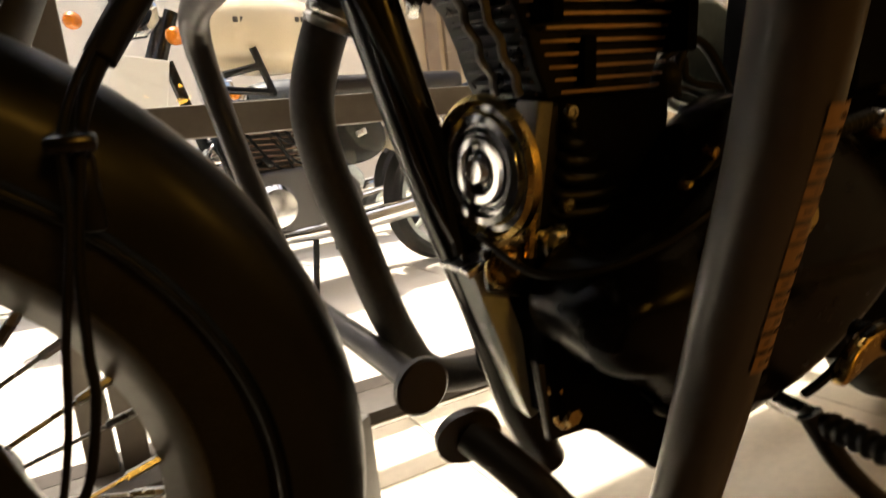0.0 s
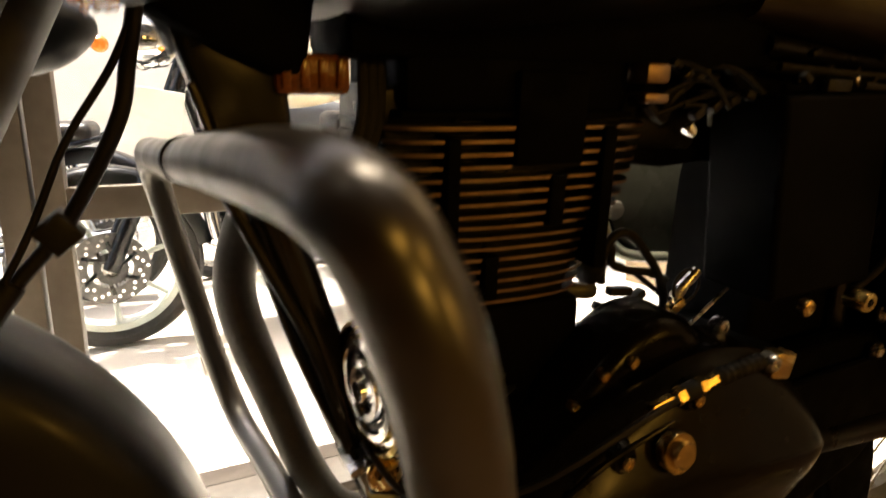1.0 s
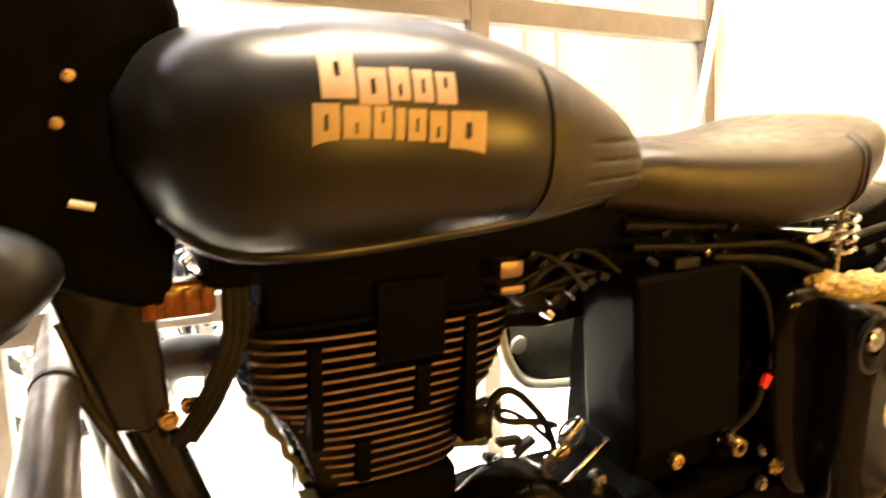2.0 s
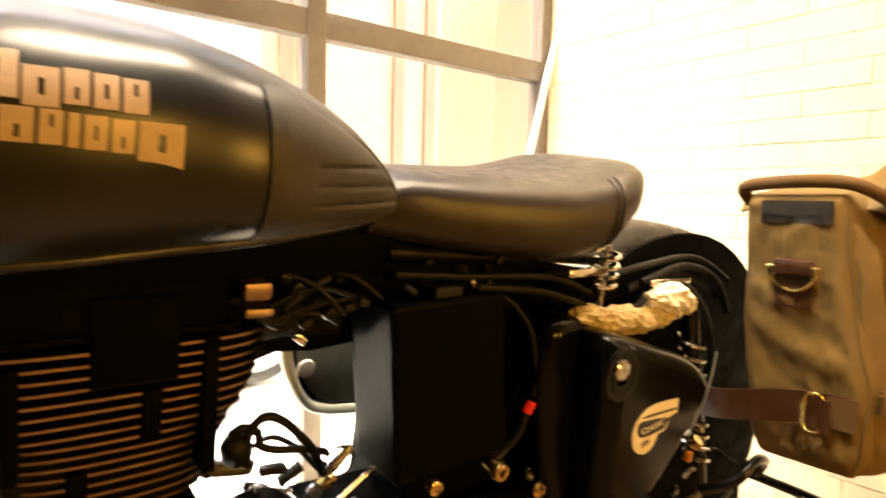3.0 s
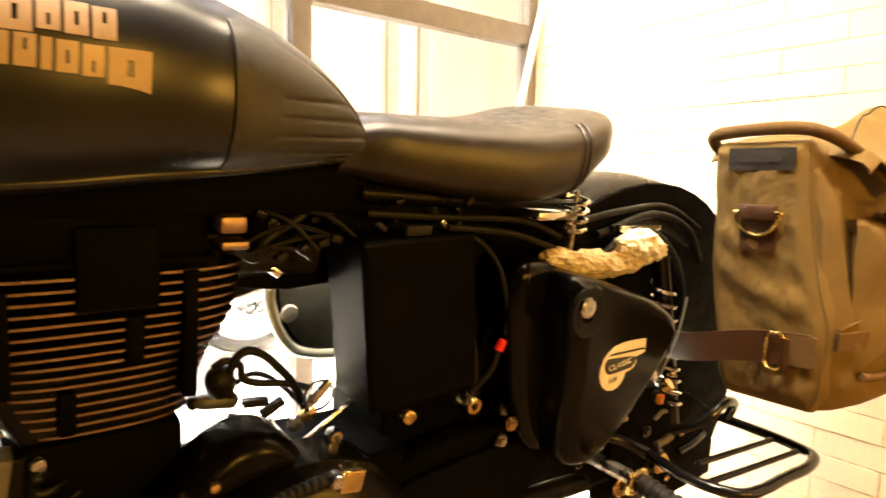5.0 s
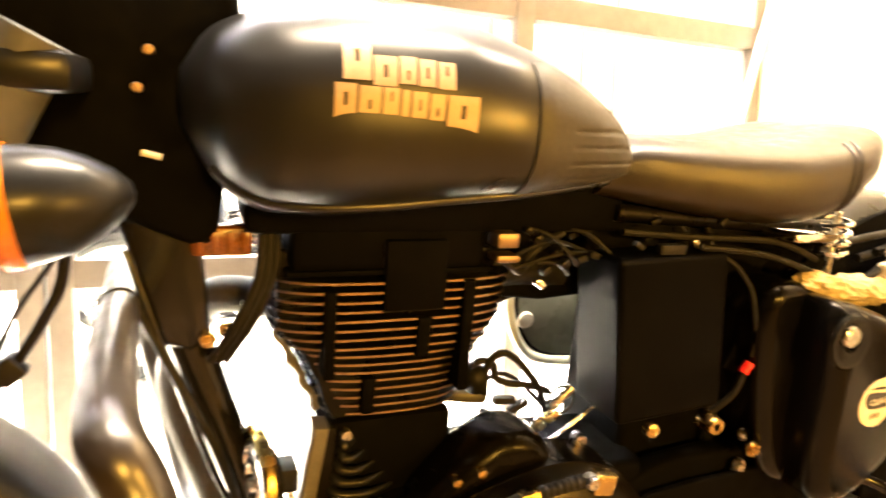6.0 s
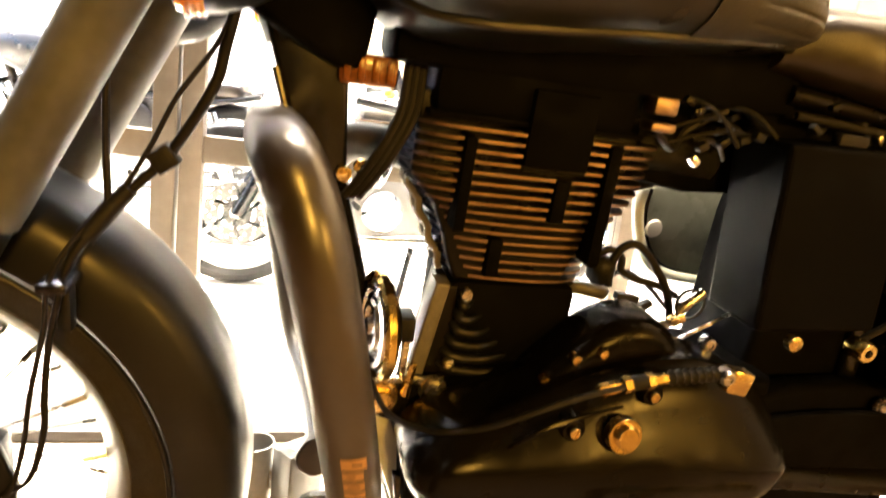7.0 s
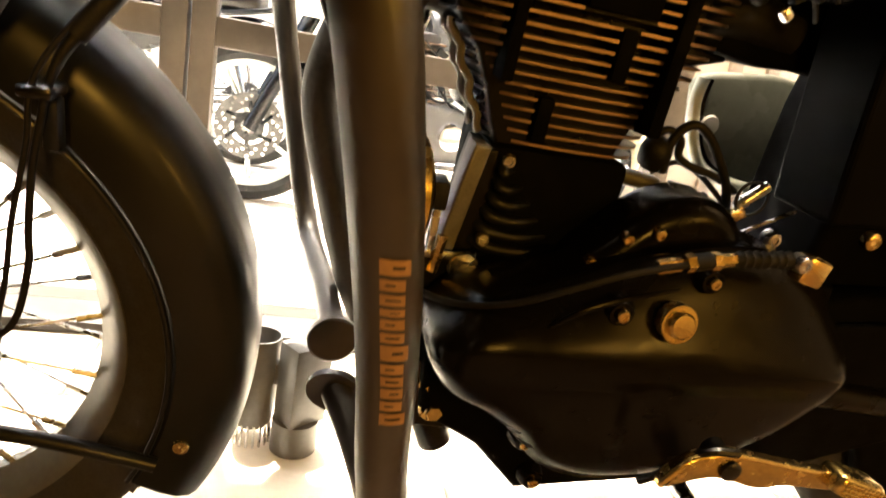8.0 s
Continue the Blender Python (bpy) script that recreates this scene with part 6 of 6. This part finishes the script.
# ---- motorcycles parked outside ----
def parked(m, tank_mat, label, alloy):
    root = thing("parked_motorcycle", m, label, "motorcycle", "motorcycles parked outside")

    def q(name, bm, mat, label="", parent=None):
        return part(name, bm, mat, parent or root, label)

    rise = 0.13 if alloy else 0.0
    for x, disc_r in ((0.0, 0.125), (1.37, 0.115)):
        c = (x, 0, 0.31)
        w = q("wheel", lathe([(0.0, -0.05), (0.035, -0.05), (0.03, 0.0), (0.035, 0.05), (0.0, 0.05)], c, AX, 20), STEEL, "wheel with a drilled disc")
        q("tyre", lathe([(0.235, -0.035), (0.262, -0.050), (0.29, -0.042), (0.31, 0.0), (0.29, 0.042), (0.262, 0.050), (0.235, 0.035)], c, AX, 48, closed=True), TYRE, "black tyre", w)
        q("rim", lathe([(0.218, -0.03), (0.240, -0.038), (0.240, 0.038), (0.218, 0.03)], c, AX, 48, closed=True), STEEL if not alloy else PANELGREY, "cast rim", w)
        n = 7 if alloy else 18
        for k in range(n):
            a = 2 * math.pi * k / n
            b = math.pi / n * 0.6
            q("spoke", tube([(x + 0.03 * math.cos(a), 0, 0.31 + 0.03 * math.sin(a)), (x + 0.225 * math.cos(a + b), 0, 0.31 + 0.225 * math.sin(a + b))], 0.010 if alloy else 0.003, 8, 1), PANELGREY if alloy else STEEL, "", w)
        dm = lathe([(disc_r, -0.002), (disc_r, 0.002), (disc_r - 0.055, 0.002), (disc_r - 0.055, -0.002)], (x, -0.065, 0.31), AX, 40, closed=True)
        q("disc", dm, GREYPIPE, "drilled brake disc", w)
        # solid chrome dots imitate the bright background seen through drilled holes
        for k in range(36):
            a = 2 * math.pi * k / 36
            rr = disc_r - 0.010 - 0.013 * (k % 3)
            q("bright_hole_dot", lathe([(0.0, 0.0015), (0.006, 0.0015), (0.006, -0.0015), (0.0, -0.0015)], (x + rr * math.cos(a), -0.0675, 0.31 + rr * math.sin(a)), AX, 8), CHROME, "", w)
        q("disc_carrier", lathe([(0.055, -0.003), (0.055, 0.003), (0.03, 0.004), (0.03, -0.004)], (x, -0.066, 0.31), AX, 24, closed=True), SATIN, "", w)
        for k in range(6):
            a = 2 * math.pi * (k + 0.3) / 6
            q("carrier_arm", tube([(x + 0.045 * math.cos(a), -0.066, 0.31 + 0.045 * math.sin(a)), (x + (disc_r - 0.030) * math.cos(a + 0.25), -0.066, 0.31 + (disc_r - 0.030) * math.sin(a + 0.25))], 0.007, 8, 1), SATIN, "", w)
    for s in (-1, 1):
        q("fork_leg", tube([(0.0, s * 0.09, 0.31), (0.17, s * 0.09, 0.70), (0.26 + rise * 0.4, s * 0.09, 0.92 + rise)], [0.028, 0.024, 0.022], 14, 4), STEEL if not alloy else SATIN, "raked fork leg")
        at = ((0.30, -0.15, 0.97) if s < 0 else (0.045, 0.16, 1.05)) if alloy else (0.17, s * 0.19, 0.90)
        q("signal", lathe([(0.0, 0.030), (0.016, 0.027), (0.027, 0.014), (0.030, 0.0), (0.028, -0.012), (0.018, -0.030), (0.0, -0.036)], at, (-0.5, -0.85, 0), 20), AMBER, "amber turn signal")
        q("damper", tube([(1.37, s * 0.11, 0.34), (1.27, s * 0.11, 0.68)], 0.026, 12, 1), CHROME, "rear damper")
        q("silencer", tube([(0.45, s * 0.14, 0.26), (0.9, s * 0.16, 0.28), (1.55, s * 0.17, 0.36)], [0.022, 0.04, 0.042], 14, 4), CHROME, "chrome silencer")
        q("header", tube([(0.42, s * 0.05, 0.62), (0.34, s * 0.08, 0.55), (0.36, s * 0.11, 0.36), (0.45, s * 0.14, 0.26)], 0.02, 12, 6), CHROME, "chrome exhaust header")
        q("guard", tube([(0.34, s * 0.05, 0.72), (0.34, s * 0.28, 0.66), (0.38, s * 0.30, 0.48), (0.42, s * 0.10, 0.30)], 0.013, 10, 6), SATIN, "black leg guard")
        q("seat_rail", tube([(0.75, s * 0.10, 0.74), (1.2, s * 0.12, 0.72), (1.5, s * 0.12, 0.78)], 0.014, 10, 4), SATIN)
    q("mudguard", mudguard((0, 0, 0.31), 0.345, 0.06, radians(10), radians(150), 0.05, 30), SATIN if alloy else CHROME, "front mudguard")
    q("mudguard", mudguard((1.37, 0, 0.36), 0.36, 0.075, radians(-10), radians(150), 0.06, 30), tank_mat, "rear mudguard")
    ring = []
    for k in range(21):
        u = k / 20
        x = 0.33 + rise * 0.3 + (0.50 + rise * 0.4) * u
        h = 0.14 * (math.sin(math.pi * min(1, 0.12 + u * 0.88)) ** 0.6) + 0.02
        zc, hz = 0.86 + rise - 0.02 * u, (0.105 + rise * 0.18) * (math.sin(math.pi * min(1, 0.16 + 0.80 * u)) ** 0.6) + 0.012
        ring.append([(x, h * math.copysign(abs(math.cos(a)) ** 0.75, math.cos(a)), zc + hz * math.copysign(abs(math.sin(a)) ** 0.75, math.sin(a))) for a in (2 * math.pi * j / 24 for j in range(24))])
    q("tank", loft(ring), tank_mat, "rounded fuel tank")
    if alloy:
        for k in range(11):
            q("tank_mark", box(0.488 + 0.0235 * k, 0.505 + 0.0235 * k, -0.1485, -0.135, 1.012, 1.030, 0.002), GREYPIPE, "dark unreadable tank script")
        q("front_panel", slab([(0.11, 0.92), (0.27, 0.895), (0.24, 0.74), (0.06, 0.74)], -0.160, -0.150, 0.003), WHITECARD, "plain white panel hung beside the fork")
        for a, b in (((0.535, -0.165, 0.930), (0.590, -0.165, 0.775)), ((0.43, -0.155, 0.845), (0.55, -0.155, 0.870)), ((0.40, -0.155, 0.80), (0.60, -0.155, 0.78))):
            q("strut", tube([a, b], 0.013, 10, 1), SATIN, "black tubular strut")
    else:
        q("tank_mark", box(0.44, 0.66, -0.1475, -0.138, 0.862, 0.885, 0.002), GREYPIPE, "dark unreadable tank script")
        q("number_plate", box(0.02, 0.03, -0.11, 0.11, 0.68, 0.76, 0.002), WHITECARD, "blank white number plate")
    q("seat", box(0.80, 1.42, -0.13, 0.13, 0.745, 0.83, 0.035, 4), LEATHER, "black dual seat")
    eng_mat = GREYPIPE if alloy else PANELGREY
    eng = q("engine", box(0.44, 0.66, -0.10, 0.10, 0.50, 0.76, 0.012), eng_mat, "finned engine")
    for k in range(11):
        q("fin", box(0.425, 0.675, -0.125, 0.125, 0.515 + 0.021 * k, 0.522 + 0.021 * k, 0.002, 1), ALU, "", eng)
    q("crankcase", slab(smooth_outline([(0.40, 0.40), (0.48, 0.50), (0.78, 0.50), (0.90, 0.40), (0.82, 0.28), (0.52, 0.24)], 4), -0.16, 0.16, 0.02, 3), eng_mat, "", eng)
    q("case_cover", lathe([(0.0, 0.02), (0.07, 0.018), (0.085, 0.0), (0.0, -0.01)], (0.55, -0.165, 0.38), AX, 28), CHROME, "chrome round cover", eng)
    q("case_cover", lathe([(0.0, 0.02), (0.05, 0.018), (0.06, 0.0), (0.0, -0.01)], (0.75, -0.165, 0.40), AX, 28), CHROME, "chrome round cover", eng)
    q("side_box", slab(smooth_outline([(0.78, 0.70), (0.98, 0.68), (1.02, 0.56), (0.92, 0.50), (0.80, 0.52)], 4), -0.15, 0.15, 0.02, 3), SATIN if alloy else tank_mat, "side panel")
    q("headlamp", lathe([(0.0, 0.13), (0.05, 0.125), (0.09, 0.08), (0.10, 0.0), (0.09, -0.02), (0.0, -0.03)], (0.10 + rise * 0.4, 0, 0.93 + rise), (1, 0.3 * rise, 0.1), 28), CHROME, "round headlamp")
    q("frame", tube([(0.29, 0, 0.90), (0.37, 0, 0.60), (0.45, 0, 0.28), (0.95, 0, 0.27)], 0.02, 12, 5), SATIN, "black frame tube")
    q("handlebar", tube([(0.42 + rise * 0.5, y, z + rise) if abs(y) > 0.3 else (0.29 + rise * 0.5, y, z + rise) for y, z in ((-0.36, 1.04), (-0.25, 1.07), (0, 1.0), (0.25, 1.07), (0.36, 1.04))], 0.012, 10, 6), CHROME, "chrome handlebar")
    q("side_stand", tube([(0.70, -0.12, 0.25), (0.62, -0.26, 0.01)], 0.012, 8, 2), SATIN, "side stand")
    for k in range(26):
        a = Vector((rng.uniform(0.36, 0.95), rng.uniform(-0.16, -0.09), rng.uniform(0.34, 0.76)))
        q("fitting", moved(box(-0.022, 0.022, -0.01, 0.01, -0.012, 0.012, 0.004), Matrix.Translation(a) @ Matrix.Rotation(rng.uniform(-1, 1), 4, 'Y')), [CHROME, SATIN, STEEL, RUBBER][k % 4], "", eng)
    for k in range(10):
        a = Vector((rng.uniform(0.30, 0.6), -0.12, rng.uniform(0.55, 0.74)))
        b = a + Vector((rng.uniform(0.1, 0.3), 0.02, rng.uniform(-0.3, -0.05)))
        q("cable", tube([a, (a + b) / 2 + Vector((0, -0.02, -0.05)), b], 0.005, 7, 5), RUBBER, "", eng)
    return root


LEANED = pose(0, 0, 0, 6, 0, 0)
parked(Matrix.Translation((-0.508, 1.970, -0.004)) @ pose(0, 0, 0, 0, 0, 4) @ LEANED, CREAM, "cream-tanked motorcycle with cast wheels parked outside", True)
parked(Matrix.Translation((-0.05, 3.05, -0.004)) @ pose(0, 0, 0, 0, 0, 10) @ LEANED, GREYTUBE, "dark grey spoked-wheel motorcycle parked behind another", False)
parked(Matrix.Translation((-1.95, 2.9, -0.004)) @ pose(0, 0, 0, 0, 0, -6) @ LEANED, TANK, "black spoked-wheel motorcycle parked outside", False)


# ---- pieces of the floor, the paving and the brick wall ----
def piece_mesh(name, bm, mat):
    me = bpy.data.meshes.new(name)
    bm.to_mesh(me)
    bm.free()
    me.materials.append(mat)
    return me


TS = 0.60
tile_mesh = piece_mesh("tile", box(-TS / 2 + 0.0015, TS / 2 - 0.0015, -TS / 2 + 0.0015, TS / 2 - 0.0015, -0.006, 0.0, 0.0012, 1), TILE)
for i in range(-4, 3):
    o = new("tile", tile_mesh)
    o.location = (-0.03 + i * TS + TS / 2, 0.195, 0.0)
    o.scale = (1, 0.75, 1)
    o.parent = floor
strip = piece_mesh("tile", box(-TS / 2 + 0.0015, TS / 2 - 0.0015, 0.0015, 0.203, -0.006, 0.0, 0.0012, 1), TILE)
for i in range(-4, 3):
    o = new("tile", strip)
    o.location = (-0.03 + i * TS + TS / 2, 0.42, 0.0)
    o.parent = floor
PS = 0.90
pave_mesh = piece_mesh("paving_slab", box(-PS / 2 + 0.004, PS / 2 - 0.004, -PS / 2 + 0.004, PS / 2 - 0.004, -0.02, 0.0, 0.003, 1), PAVING)
for i in range(-8, 9):
    for j in range(0, 12):
        o = new("paving_slab", pave_mesh)
        o.location = (0.2 + i * PS + (PS / 2 if j % 2 else 0), 1.242 + PS / 2 + j * PS, -0.003)
        o.parent = ground
edge = piece_mesh("paving_slab", box(-PS / 2 + 0.004, PS / 2 - 0.004, 0.834, 1.238, -0.02, 0.0, 0.003, 1), PAVING)
for i in range(-8, 9):
    o = new("paving_slab", edge)
    o.location = (0.2 + i * PS, 0, -0.003)
    o.parent = ground
far = part("paving", box(-118, 118, 1.242 + 12 * PS, 230, -0.02, -0.004, 0), PAVING, ground, smooth=False)
tagged(far, kind="stuff")

brick_rng = random.Random(11)
meshes = {}


def brick_mesh(w):
    key = round(w, 4)
    if key not in meshes:
        g = 0.0009
        meshes[key] = piece_mesh("brick", box(0.0, 0.014, g, w - g, g, COURSE - g, 0.0010, 1), BRICK)
    return meshes[key]


Z_BASE = 0.216
k0 = -int(Z_BASE / COURSE)
count = 0
rest_v, rest_f = [], []
course = k0 - 1
while True:
    z = Z_BASE + course * COURSE
    if z > 3.0:
        break
    joint = -0.008 if course % 2 else -0.139
    y = joint + LENGTH * math.floor((-3.4 - joint) / LENGTH)
    while y < GLASS_Y - 0.02:
        y0, y1 = max(y, -3.4), min(y + LENGTH, GLASS_Y - 0.016)
        if y1 - y0 > 0.03 and z + COURSE > 0.01:
            jit = brick_rng.uniform(-0.0012, 0.0012)
            if -0.70 < y0 < 0.75 and 0.15 < z < 1.55 and count < 300:
                o = new("brick", brick_mesh(y1 - y0))
                o.location = (WALL_X + jit, y0, z)
                o.parent = wall_east
                count += 1
            else:
                b = len(rest_v)
                g = 0.0009
                xa, xb = WALL_X + jit, WALL_X + 0.010
                za, zb = max(z + g, -0.004), min(z + COURSE - g, 3.0)
                rest_v += [(xa, y0 + g, za), (xa, y1 - g, za), (xa, y1 - g, zb), (xa, y0 + g, zb), (xb, y0 + g, za), (xb, y1 - g, za), (xb, y1 - g, zb), (xb, y0 + g, zb)]
                rest_f += [(b, b + 3, b + 2, b + 1), (b, b + 1, b + 5, b + 4), (b + 2, b + 3, b + 7, b + 6), (b + 1, b + 2, b + 6, b + 5), (b, b + 4, b + 7, b + 3)]
        y += LENGTH
    course += 1
me = bpy.data.meshes.new("bricks")
me.from_pydata(rest_v, [], rest_f)
me.materials.append(BRICK)
bricks = new("bricks", me)
bricks.parent = wall_east
tagged(bricks, kind="stuff")
